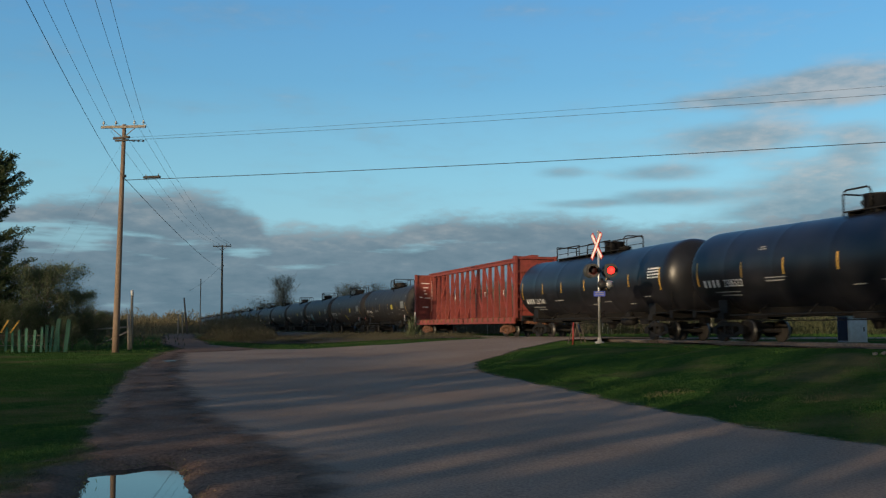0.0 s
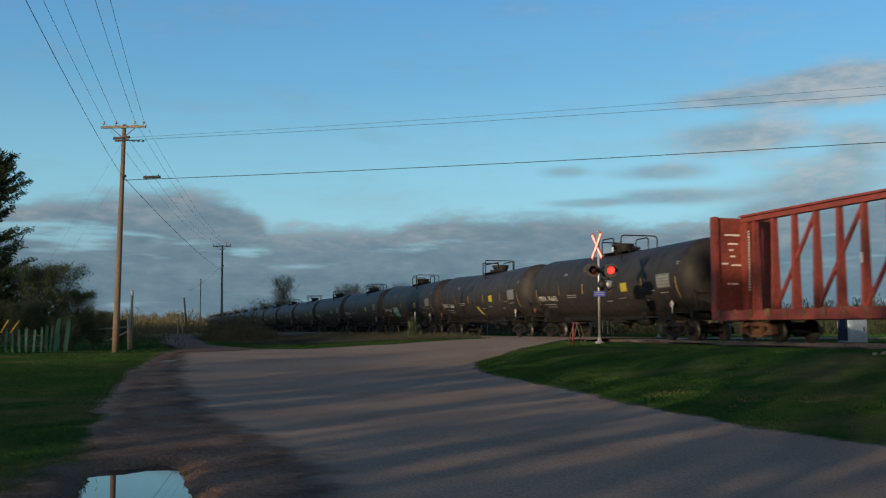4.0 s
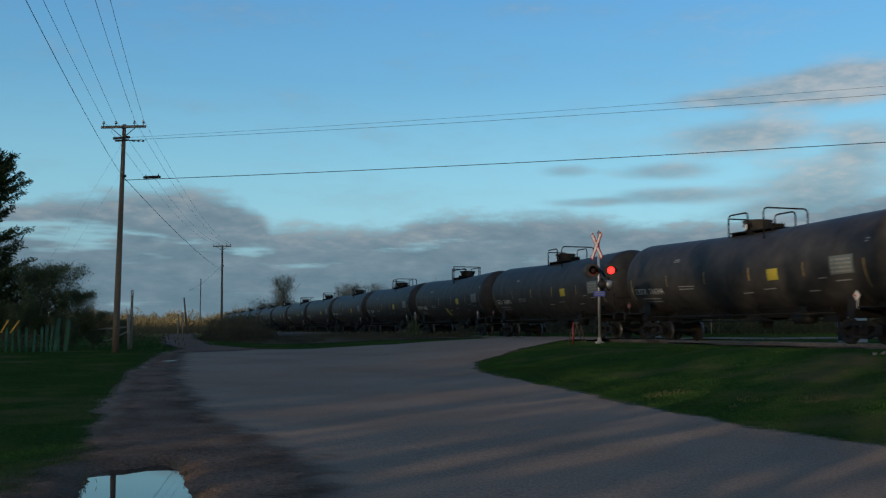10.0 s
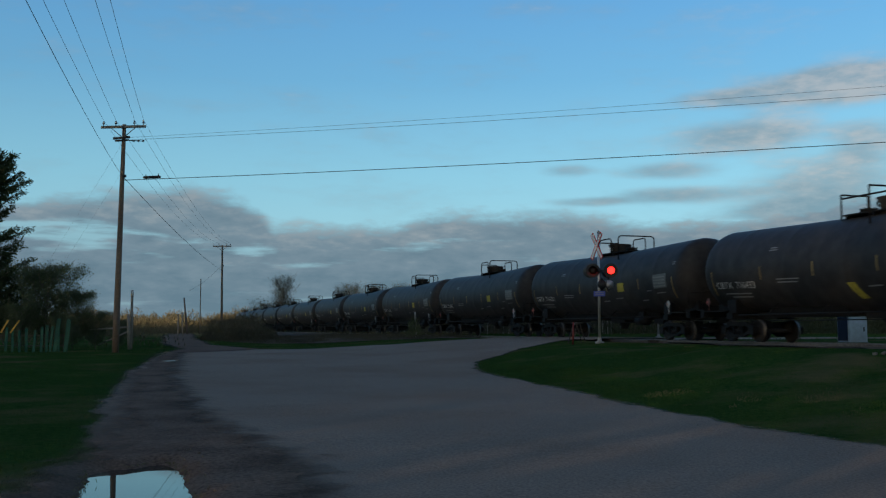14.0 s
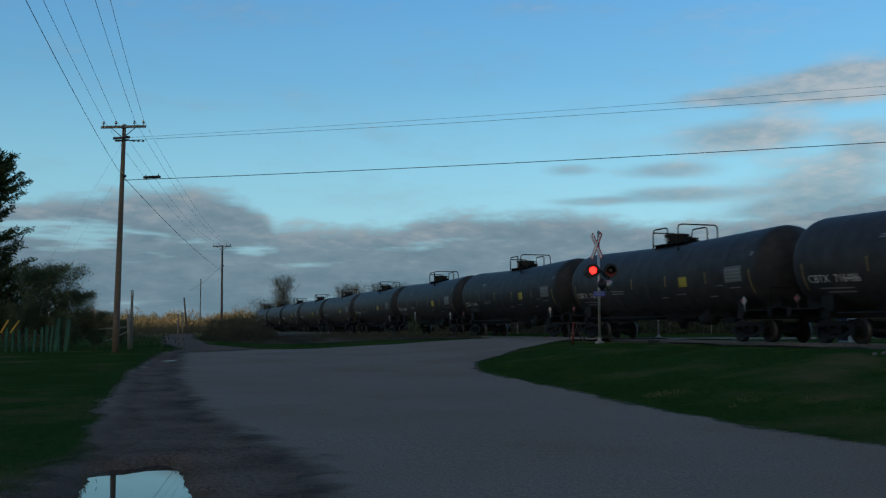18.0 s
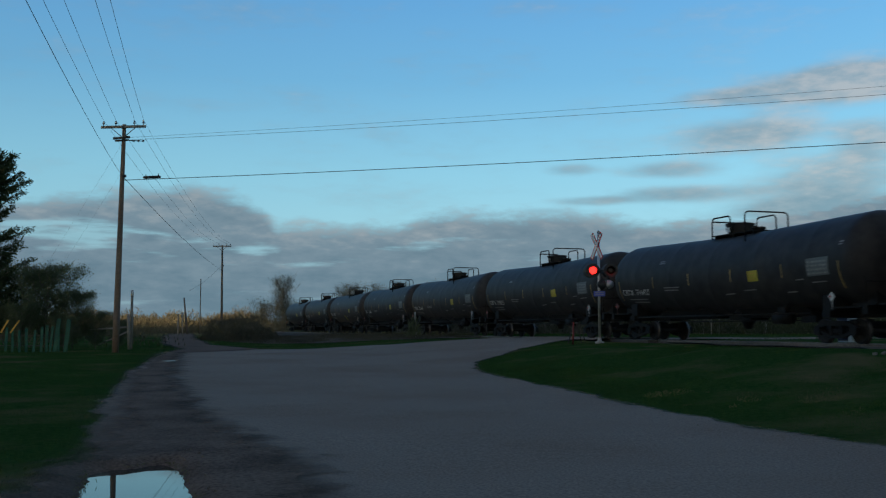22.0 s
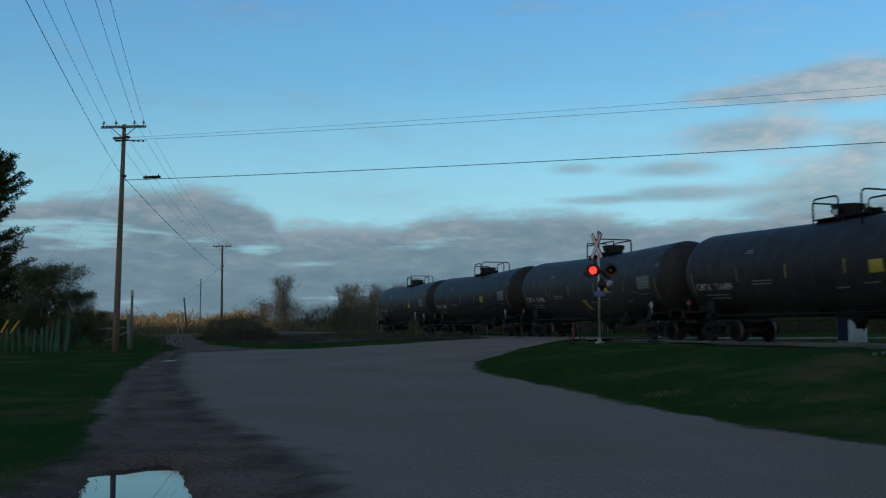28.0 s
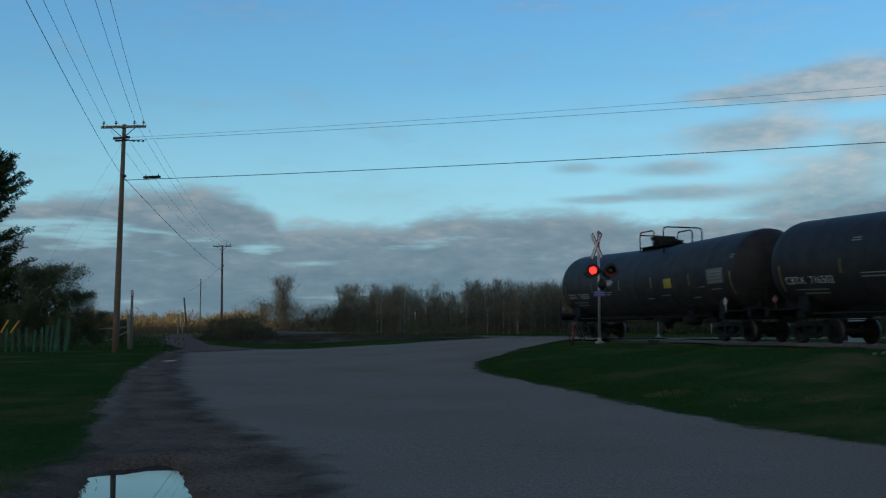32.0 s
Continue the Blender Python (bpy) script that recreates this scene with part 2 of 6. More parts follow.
def ground_z(x, y):
    return level(x, y) + 0.02 * wave(x, y, 1.7) * ss(6, 12, np.abs(np.asarray(x, float)) + np.abs(np.asarray(y, float)))


# ---- ground, road, track ----
def inside_distance(px, py, poly):
    """Distance to the outline, positive within it."""
    best = np.full(px.shape, 1e9)
    odd = np.zeros(px.shape, bool)
    for (x0, y0), (x1, y1) in zip(poly, poly[1:] + poly[:1]):
        dx, dy = x1 - x0, y1 - y0
        t = np.clip(((px - x0) * dx + (py - y0) * dy) / (dx * dx + dy * dy), 0, 1)
        best = np.minimum(best, np.hypot(px - x0 - t * dx, py - y0 - t * dy))
        if dy:
            odd ^= ((y0 > py) != (y1 > py)) & (px < dx * (py - y0) / dy + x0)
    return np.where(odd, best, -best)


ROAD = [(-3.4, -25), (-3.4, 7), (-3.8, 10.9), (-4.5, 12.8), (-5.5, 15.4), (-6.6, 19.2), (-7.85, 23.5), (-9.6, 30), (-11.1, 36.9),
        (-12.6, 45), (-12.5, 49), (-10.0, 52.6), (-6, 55.2), (-2, 54.6), (2.4, 54.5), (8, 57), (40, 66.5), (70, 75), (72, 67), (40, 57.5), (9.5, 48.5),
        (5.6, 44.8), (3.65, 40.4), (2.0, 36.4), (1.3, 34.2), (1.0, 31.9), (1.12, 29.3), (1.9, 26.3), (2.75, 23.1), (3.5, 20), (4.2, 17.4),
        (5.1, 14.8), (5.8, 12.8), (8, 9), (14, 5), (40, -4), (40, -25)]
LANE = [(-12.9, 45.5), (-14.8, 55), (-19.2, 67), (-27.3, 95), (-42, 150), (-60, 210), (-57, 211), (-38.5, 150), (-24.3, 95.5), (-15.2, 64), (-10.0, 54), (-10.4, 50)]


def axis(lo, hi, step, far, k):
    core = np.arange(lo, hi + step / 2, step)
    grow = np.cumsum(step * 1.28 ** np.arange(1, k))
    grow = grow[grow < far]
    return np.concatenate([(lo - grow)[::-1], core, hi + grow])


def grid_sheet(name, xs, ys, zs, material, keep=None):
    nx, ny = len(xs), len(ys)
    gx, gy = np.meshgrid(xs, ys)
    v = np.stack([gx.ravel(), gy.ravel(), zs.ravel()], 1)
    i = np.arange((ny - 1) * nx).reshape(ny - 1, nx)[:, :-1].ravel()
    f = np.stack([i, i + 1, i + nx + 1, i + nx], 1)
    if keep is not None:
        k = keep.ravel()
        f = f[k[f].any(1)]
        used = np.unique(f)
        remap = np.zeros(len(v), int)
        remap[used] = np.arange(len(used))
        v, f = v[used], remap[f]
    return sheet(name, v.tolist(), f.tolist(), material)


PUDDLE_EDGE = [(-3.25, 8.4), (-3.42, 9.6), (-3.64, 10.4), (-3.88, 11.1), (-3.88, 11.34), (-3.76, 11.42), (-3.58, 11.28), (-3.50, 11.6), (-3.42, 11.8), (-3.17, 11.4),
               (-2.91, 10.7), (-2.79, 10.2), (-2.51, 9.5), (-2.2, 8.5), (-2.3, 7.2), (-3.2, 7.0)]


def puddle_dip(x, y):
    """The hollow that holds the puddle."""
    x, y = np.asarray(x, float), np.asarray(y, float)
    sd = inside_distance(x, y, PUDDLE_EDGE) + 0.03 * wave(x, y, 0.16, 1.5) + 0.012 * wave(x, y, 0.06)
    return ss(-0.42, 0.25, sd)


M_GROUND = bpy.data.materials.new("meadow")
M_GROUND.use_nodes = True
gn, gl = M_GROUND.node_tree.nodes, M_GROUND.node_tree.links
gb = gn["Principled BSDF"]
gb.inputs["Roughness"].default_value = 0.95
gb.inputs["Specular IOR Level"].default_value = 0.0
gt = gn.new("ShaderNodeTexCoord")


def g_noise(scale, detail=5.0):
    n = gn.new("ShaderNodeTexNoise")
    n.inputs["Scale"].default_value, n.inputs["Detail"].default_value = scale, detail
    gl.new(gt.outputs["Object"], n.inputs["Vector"])
    return n.outputs[0]


def g_mix(fac, a, b, lo, hi):
    r = gn.new("ShaderNodeMapRange")
    r.inputs[1].default_value, r.inputs[2].default_value = lo, hi
    gl.new(fac, r.inputs[0])
    m = gn.new("ShaderNodeMix")
    m.data_type = "RGBA"
    gl.new(r.outputs[0], m.inputs[0])
    for k, c in ((6, a), (7, b)):
        if isinstance(c, tuple):
            m.inputs[k].default_value = (*c, 1)
        else:
            gl.new(c, m.inputs[k])
    return m.outputs[2]


g_fine = g_mix(g_noise(9.0), (0.022, 0.058, 0.014), (0.042, 0.080, 0.021), 0.35, 0.65)
g_patch = g_mix(g_noise(0.35), g_fine, (0.125, 0.105, 0.05), 0.50, 0.72)
g_far = gn.new("ShaderNodeSeparateXYZ")
gl.new(gt.outputs["Object"], g_far.inputs[0])
g_field = g_mix(g_noise(0.05), (0.24, 0.18, 0.085), (0.13, 0.13, 0.05), 0.4, 0.62)
gl.new(g_mix(g_far.outputs[1], g_patch, g_field, 95, 130), gb.inputs["Base Color"])
g_bump = gn.new("ShaderNodeBump")
g_bump.inputs["Distance"].default_value = 0.05
gl.new(g_noise(14.0), g_bump.inputs["Height"])
gl.new(g_bump.outputs[0], gb.inputs["Normal"])

gxs, gys = axis(-46, 46, 0.5, 2500, 30), axis(-20, 80, 0.5, 2500, 30)
GX, GY = np.meshgrid(gxs, gys)
gz = ground_z(GX, GY) - 0.22 * puddle_dip(GX, GY)
far_r = np.hypot(GX, GY)
mound = inside_distance(GX, GY, [(3.5, 44), (1.6, 33), (3, 24), (6.5, 13.5), (11, 10), (45, 2), (45, 20), (20, 18)])
gz = gz + 0.15 * ss(0, 4, mound) * (0.6 + 0.5 * wave(GX, GY, 1.9, 2.0) + 0.45 * wave(GX, GY, 0.8, 5.0)) * (1 - ss(16, 20, 23 - from_track(GX, GY)))
gz = gz - 0.3 * ss(300, 2500, far_r) - 0.07 * ss(0.4, 1.1, inside_distance(GX, GY, ROAD))
ground = tagged(grid_sheet("ground", gxs, gys, gz, M_GROUND), "rough green meadow with dry patches reaching the horizon", "ground", kind="structure")


def laid(name, poly, step, x0, x1, y0, y1, material, lift, label, extra=None, ragged=1.0):
    """A thin layer spread over the ground; its cover value falls through nought at the outline."""
    xs, ys = np.arange(x0, x1, step), np.arange(y0, y1, step)
    gx, gy = np.meshgrid(xs, ys)
    sd = inside_distance(gx, gy, poly) + ragged * (0.2 * wave(gx, gy, 0.9, 1.0) + 0.1 * wave(gx, gy, 0.37, 4.0))
    z = ground_z(gx, gy) + lift * np.clip(sd + 1.0, 0.3, 1.0)
    if extra is not None:
        z = z + extra(gx, gy)
    keep = sd > -1.0
    ob = grid_sheet(name, xs, ys, z, material, keep)
    k = keep.ravel()
    nx = len(xs)
    i = np.arange((len(ys) - 1) * nx).reshape(-1, nx)[:, :-1].ravel()
    f = np.stack([i, i + 1, i + nx + 1, i + nx], 1)
    used = np.unique(f[k[f].any(1)])
    ob.data.attributes.new("cover", "FLOAT", "POINT").data.foreach_set("value", sd.ravel()[used].astype(np.float32))
    return tagged(ob, label, name.split("_")[-1], kind="structure")


def to_crossing(x, y):
    d = np.abs(from_track(x, y))
    return (0.2 + 0.03) * (1 - ss(1.9, 3.6, d)) + 0.05 * (1 - ss(3, 7, d)) - 0.22 * puddle_dip(x, y)


road = laid("road", ROAD, 0.3, -16, 46, -14, 72, M_ROAD, 0.025, "worn grey-brown gravel road with pale tyre tracks", to_crossing, 0.6)
lane = laid("dirt_lane", LANE, 0.5, -62, -8, 44, 212, M_LANE, 0.05, "brown dirt lane leading off through the grass")
SHOULDER = [(-4.0, 6.5), (-4.1, 9.6), (-4.3, 11.2), (-4.4, 12.0), (-4.5, 12.8), (-4.9, 14.5), (-5.5, 16.6), (-6.2, 19.3), (-7.1, 21.9), (-8.9, 28), (-9.4, 30.5), (-10.9, 36.9), (-13.3, 46.5), (-12.4, 46.3),
            (-10.0, 36.9), (-7.6, 27.4), (-5.7, 21.9), (-4.2, 17.1), (-2.9, 14.3), (-1.9, 12.2), (-1.1, 9.4), (-0.9, 6.5)]
shoulder = laid("dirt_shoulder", SHOULDER, 0.11, -14.5, 0.5, 6, 47.5, M_DIRT, 0.06, "dark wet dirt and gravel shoulder beside the puddle",
                lambda x, y: 0.004 * wave(x, y, 0.13, 3.0) - 0.22 * puddle_dip(x, y), 0.5)

M_WATER = bpy.data.materials.new("puddle_water")
M_WATER.use_nodes = True
wb = M_WATER.node_tree.nodes["Principled BSDF"]
wb.inputs["Base Color"].default_value = (0.02, 0.018, 0.015, 1)
wb.inputs["Roughness"].default_value = 0.02
wb.inputs["IOR"].default_value = 1.38


def pool(name, cx, cy, rx, ry, z, label):
    bm = bmesh.new()
    bm.faces.new([bm.verts.new((cx + rx * math.cos(k * math.tau / 48), cy + ry * math.sin(k * math.tau / 48), z)) for k in range(48)])
    ob = new(name, mesh_of(name, bm, M_WATER))
    return tagged(ob, label, "puddle", kind="structure")


pool("puddle", -3.0, 9.4, 1.2, 2.9, -0.04, "still puddle in a dirt hollow mirroring the sky")

SOIL = [tuple(along(u, o)[:2]) for u, o in ((-20, 1.6), (-20, 5.4), (10, 5.2), (24, 4.7), (34, 4.3), (41, 3.6), (41, 1.6))]
laid("soil_strip", SOIL, 0.25, 6, 34, -22, 46, M_SOIL, 0.05, "dark gravelly soil between the grass and the rails")

# a darker layer from the grass strip up to the rails
EMBANKMENT = [(2.0, 58.5), (-2.2, 60.8), (-4.0, 63.5), (-8.2, 64.5), (-12.5, 68), (-16.5, 75), (-19.5, 84), (-21.5, 95), (-27, 130), (-34, 160)] + [tuple(along(u, 1.6)[:2]) for u in (165, 120, 90, 58)]
laid("embankment_soil", EMBANKMENT, 0.5, -42, 10, 50, 150, M_SOIL, 0.05, "dark weedy strip on the railway embankment")

# rails, sleepers and ballast on a low bed
track = thing("railway_track", "single railway track on dark ballast with worn rails", "railway track", kind="structure")
bm = bmesh.new()
U0, U1 = -40, 420
prof = [(-2.9, 0.80), (-1.75, 0.94), (1.75, 0.94), (2.9, 0.80)]
for k, (p, q) in enumerate(zip(np.linspace(U0, U1, 116), np.linspace(U0, U1, 116)[1:])):
    for (o0, z0), (o1, z1) in zip(prof, prof[1:]):
        bm.faces.new([bm.verts.new(along(a, o, z)) for a, o, z in ((p, o0, z0), (q, o0, z0), (q, o1, z1), (p, o1, z1))])
bmesh.ops.remove_doubles(bm, verts=bm.verts[:], dist=0.001)
bmesh.ops.recalc_face_normals(bm, faces=bm.faces[:])
part("ballast", bm, M_BALLAST, track)
for off in (0.755, -0.755):
    bm = bmesh.new()
    for w, z0, z1 in ((0.13, 0.955, 0.975), (0.025, 0.975, 1.06), (0.07, 1.06, 1.098)):
        add_beam(bm, along(U0, off, (z0 + z1) / 2), along(U1, off, (z0 + z1) / 2), w, z1 - z0)
    rail = part("rail", bm, M_RAIL, track)
    bm = bmesh.new()
    add_beam(bm, along(U0, off, 1.099), along(U1, off, 1.099), 0.055, 0.004)
    part("rail_head", bm, M_RAILHEAD, rail, "polished running surface")
bm = bmesh.new()
add_box(bm, -1.25, 1.25, -0.115, 0.115, -0.09, 0.09)
ME_SLEEPER = mesh_of("sleeper", bm, M_SLEEPER)
random.seed(3)
for k in range(190):
    ob = part("sleeper", ME_SLEEPER, None, track)
    p = along(18 + k * 0.55, 0, 0.882)
    ob.matrix_basis = Matrix.Translation(p) @ Matrix.Rotation(TH + random.uniform(-0.015, 0.015), 4, "Z")

# planks of the level crossing between and beside the rails
bm = bmesh.new()
add_box(bm, -0.12, 0.12, -5.2, 5.2, -0.06, 0.06)
bmesh.ops.bevel(bm, geom=bm.edges[:], offset=0.012, segments=1)
ME_PLANK = mesh_of("plank", bm, M_SLEEPER)
crossing = thing("crossing_deck", "weathered timber planks between the rails of the crossing", "level crossing", kind="structure")
for off in (-1.2, -0.94, -0.52, -0.26, 0.0, 0.26, 0.52, 0.94, 1.2):
    ob = part("plank", ME_PLANK, None, crossing)
    ob.matrix_basis = Matrix.Translation(along(51.5, off, 1.035)) @ Matrix.Rotation(TH, 4, "Z")


# ---- the train ----
def text_mesh(s, size, material):
    cu = bpy.data.curves.new("stencil", "FONT")
    cu.body, cu.size, cu.extrude, cu.offset = s, size, 0.002, size * -0.006
    ob = bpy.data.objects.new("stencil", cu)
    scene.collection.objects.link(ob)
    me = bpy.data.meshes.new_from_object(ob.evaluated_get(bpy.context.evaluated_depsgraph_get()))
    bpy.data.objects.remove(ob)
    me.materials.clear()
    me.materials.append(material)
    return me


R_TANK, Z_TANK, HALF = 1.62, 2.62, 8.68      # shell radius, height of its axis over the rail at mid-car, half its length
Z_MARK, RISE = 2.76, 0.02                    # height from which the markings are set out; the shell slopes up to both ends


def axis_z(x):
    return Z_TANK + RISE * (math.sqrt(x * x + 0.64) - 0.8)


def on_shell(x, z, lift=0.006):
    """The pose of a flat thing laid on the roadside of the shell at height z: its x runs along the car, its y up the skin."""
    a = math.asin((z - axis_z(x)) / R_TANK)
    return Matrix.Translation((x, -(R_TANK + lift) * math.cos(a), axis_z(x) + (R_TANK + lift) * math.sin(a))) @ Matrix.Rotation(-RISE if x < 0 else RISE, 4, "Y").inverted() @ Matrix.Rotation(math.pi / 2 - a, 4, "X")


def skin_patch(bm, x0, x1, z0, z1, lift=0.006, skew=0.0, n=5):
    """A thin patch that follows the curve of the shell."""
    rows = []
    for k in range(n + 1):
        z = z0 + (z1 - z0) * k / n
        a = math.asin(max(-0.99, min(0.99, (z - axis_z(x0)) / R_TANK)))
        s = skew * (k / n - 0.5)
        rows.append([(x + s, -(R_TANK + l) * math.cos(a), axis_z(x) + (R_TANK + l) * math.sin(a)) for x in (x0, x1) for l in (lift, -0.01)])
    v = [[bm.verts.new(p) for p in r] for r in rows]
    for r0, r1 in zip(v, v[1:]):
        bm.faces.new((r0[0], r0[2], r1[2], r1[0]))
        bm.faces.new((r0[1], r0[0], r1[0], r1[1]))
        bm.faces.new((r0[2], r0[3], r1[3], r1[2]))
    bm.faces.new((v[0][0], v[0][1], v[0][3], v[0][2]))
    bm.faces.new((v[-1][0], v[-1][2], v[-1][3], v[-1][1]))


def wheel_mesh():
    bm = bmesh.new()
    for s in (-1, 1):
        add_lathe(bm, [(s * 0.66, 0.09), (s * 0.685, 0.28), (s * 0.68, 0.40), (s * 0.68, 0.455), (s * 0.715, 0.45), (s * 0.72, 0.42), (s * 0.81, 0.414), (s * 0.812, 0.36), (s * 0.755, 0.32), (s * 0.76, 0.14), (s * 0.83, 0.10)], "y", 20)
    add_lathe(bm, [(-1.05, 0.06), (-0.8, 0.085), (0.8, 0.085), (1.05, 0.06)], "y", 10)
    # the hub's cap with its bolt ring
    for s in (-1, 1):
        for k in range(3):
            a = k * math.tau / 3
            add_box(bm, math.cos(a) * 0.05 - 0.02, math.cos(a) * 0.05 + 0.02, s * 1.05 - 0.015, s * 1.05 + 0.015, math.sin(a) * 0.05 - 0.02, math.sin(a) * 0.05 + 0.02)
    for f in bm.faces:
        c = f.calc_center_median()
        f.material_index = 1 if 0.725 < abs(c.y) < 0.8 and math.hypot(c.x, c.z) > 0.4 else 0
    return mesh_of("wheelset", bm, M_WHEEL, M_TREAD)


ME_WHEELS = wheel_mesh()


def side_frame(bm, y):
    """One cast side frame of a truck, with its journal boxes and spring group."""
    add_beam(bm, (-0.55, y, 0.68), (0.55, y, 0.68), 0.16, 0.16)
    for s in (-1, 1):
        add_beam(bm, (s * 0.5, y, 0.68), (s * 0.98, y, 0.52), 0.15, 0.14)
        add_beam(bm, (s * 0.86, y, 0.46), (s * 0.34, y, 0.24), 0.14, 0.11)
        add_box(bm, s * 0.88 - 0.15, s * 0.88 + 0.15, y - 0.12, y + 0.12, 0.29, 0.57)
        add_box(bm, s * 0.27 - 0.045, s * 0.27 + 0.045, y - 0.08, y + 0.08, 0.22, 0.68)
    add_beam(bm, (-0.38, y, 0.23), (0.38, y, 0.23), 0.16, 0.10)
    for k in (-0.13, 0.0, 0.13):
        add_tube(bm, [(k, y, 0.27), (k, y, 0.5)], 0.055, 8)


def truck_meshes():
    sides = []
    for y in (-1.0, 1.0):
        bm = bmesh.new()
        side_frame(bm, y)
        bmesh.ops.recalc_face_normals(bm, faces=bm.faces[:])
        sides.append(mesh_of("side_frame", bm, M_UNDER))
    bm = bmesh.new()
    add_box(bm, -0.16, 0.16, -0.92, 0.92, 0.5, 0.72)
    add_box(bm, -0.25, 0.25, -0.3, 0.3, 0.72, 0.82)
    return sides, mesh_of("truck", bm, M_UNDER)


ME_SIDES, ME_BOLSTER = truck_meshes()
ME_SIDES_RUST = [m.copy() for m in ME_SIDES]
for m in ME_SIDES_RUST:
    m.materials[0] = M_RUST


def add_trucks(car, at_x, rusty=False):
    for s in (-1, 1):
        t = part("truck", ME_BOLSTER, None, car)
        t.location = (s * at_x, 0, 0)
        for me in ME_SIDES_RUST if rusty else ME_SIDES:
            part("side_frame", me, None, t, "rust-brown cast side frame" if rusty else "")
        for w in (-0.88, 0.88):
            part("wheelset", ME_WHEELS, None, t).location = (w, 0, 0.42)


def add_couplers(car, half, length, material):
    for s in (-1, 1):
        bm = bmesh.new()
        add_beam(bm, (s * half, 0, 0.86), (s * (length / 2 - 0.12), 0, 0.86), 0.16, 0.18)
        add_box(bm, s * (length / 2 - 0.13) - 0.14, s * (length / 2 - 0.13) + 0.135, -0.16, 0.14, 0.72, 1.0)
        part("coupler", bm, material, car)


def tank_car(paint, gloss, long_walk=False, dome_at=1.0):
    car = thing("tank_car", "", "tank car", group="cars of the train")
    head = [(HALF - 0.9 + 0.9 * math.sin(a), R_TANK * math.cos(a)) for a in (1.55, 1.35, 1.15, 0.95, 0.75, 0.55, 0.36, 0.18, 0.0)] + [(HALF - 1.05, R_TANK)]
    seams = [(x, R_TANK) for x in (6.0, 3.0, 0.0, -3.0, -6.0)]
    bm = bmesh.new()
    profile = head[:]
    for x, r in seams:
        profile += [(x + 0.5, r), (x + 0.045, r), (x + 0.02, r + 0.003), (x - 0.02, r + 0.003), (x - 0.045, r), (x - 0.5, r)]
    profile += [(-a, r) for a, r in reversed(head)]
    add_lathe(bm, profile, "x", 48, (0, 0, Z_TANK))
    for v in bm.verts:
        v.co.z += axis_z(v.co.x) - Z_TANK
    part("shell", bm, paint, car)
    # stub sills, bolsters and saddles
    for s in (-1, 1):
        bm = bmesh.new()
        add_box(bm, min(s * 5.2, s * 8.6), max(s * 5.2, s * 8.6), -0.32, 0.32, 0.86, 1.22)
        add_box(bm, s * 6.65 - 0.2, s * 6.65 + 0.2, -1.42, 1.42, 0.88, 1.1)
        for y in (-1, 1):
            v = add_box(bm, s * 6.65 - 0.28, s * 6.65 + 0.28, min(y * 0.32, y * 1.3), max(y * 0.32, y * 1.3), 1.1, 1.62)
        add_box(bm, s * 8.5 - 0.12, s * 8.5 + 0.12, -1.45, 1.45, 0.96, 1.24)
        add_box(bm, min(s * 7.2, s * 8.3), max(s * 7.2, s * 8.3), -0.8, 0.8, 1.2, 1.72)
        part("sill", bm, M_UNDER, car)
        bm = bmesh.new()
        add_box(bm, min(s * 8.45, s * 8.95), max(s * 8.45, s * 8.95), -1.45, 1.45, 1.24, 1.28)
        add_beam(bm, (s * 8.75, 0.5, 1.28), (s * 8.75, 0.5, 2.3), 0.08, 0.08)
        add_lathe(bm, [(min(s * 8.8, s * 8.84), 0.27), (max(s * 8.8, s * 8.84), 0.27)], "x", 14, (0, 0.5, 2.25))
        part("end_platform", bm, M_UNDER, car)
        bm = bmesh.new()
        for y in (-1.42, 1.42):
            add_tube(bm, [(s * 8.55, y, 1.2), (s * 8.55, y, 2.0), (s * 8.4, y * 0.97, 2.2)], 0.02, 6)
            add_tube(bm, [(s * 8.55, y, 1.2), (s * 8.55, y, 0.55)], 0.02, 6)
            add_tube(bm, [(s * 8.1, y, 1.0), (s * 8.1, y, 0.55), (s * 8.55, y, 0.55)], 0.02, 6)
        add_tube(bm, [(s * 8.5, -1.3, 2.0), (s * 8.5, 1.3, 2.0)], 0.02, 6)
        part("end_handrail", bm, M_UNDER, car)
        bm = bmesh.new()
        add_box(bm, s * 7.6 - 0.75, s * 7.6 + 0.75, -1.5, -1.1, 1.17, 1.21)
        part("end_step", bm, M_UNDER, car)
    # the running rails along the belly, the bottom outlet and the brake gear
    bm = bmesh.new()
    for y in (-1.44,):
        add_tube(bm, [(-6.0, y, 1.02), (6.0, y, 1.02)], 0.03, 6)
        for x in (-4.2, -1.4, 1.4, 4.2):
            add_tube(bm, [(x, y, 1.02), (x, -0.9, 1.5)], 0.02, 6)
    part("side_rail", bm, M_UNDER, car)
    for s in (-1, 1):
        bm = bmesh.new()
        bot = Z_TANK - R_TANK
        v = [bm.verts.new((x, y, z)) for x in (s * 0.9, s * 5.0) for y, z in ((-0.85, bot + 0.26), (-0.6, bot - 0.08), (0.6, bot - 0.08), (0.85, bot + 0.26))]
        for a, b in ((0, 1), (1, 2), (2, 3), (3, 0)):
            bm.faces.new((v[a], v[b], v[b + 4], v[a + 4]))
        bm.faces.new(v[:4])
        bm.faces.new(v[4:][::-1])
        bmesh.ops.recalc_face_normals(bm, faces=bm.faces[:])
        part("heater_jacket", bm, M_UNDER, car)
    bm = bmesh.new()
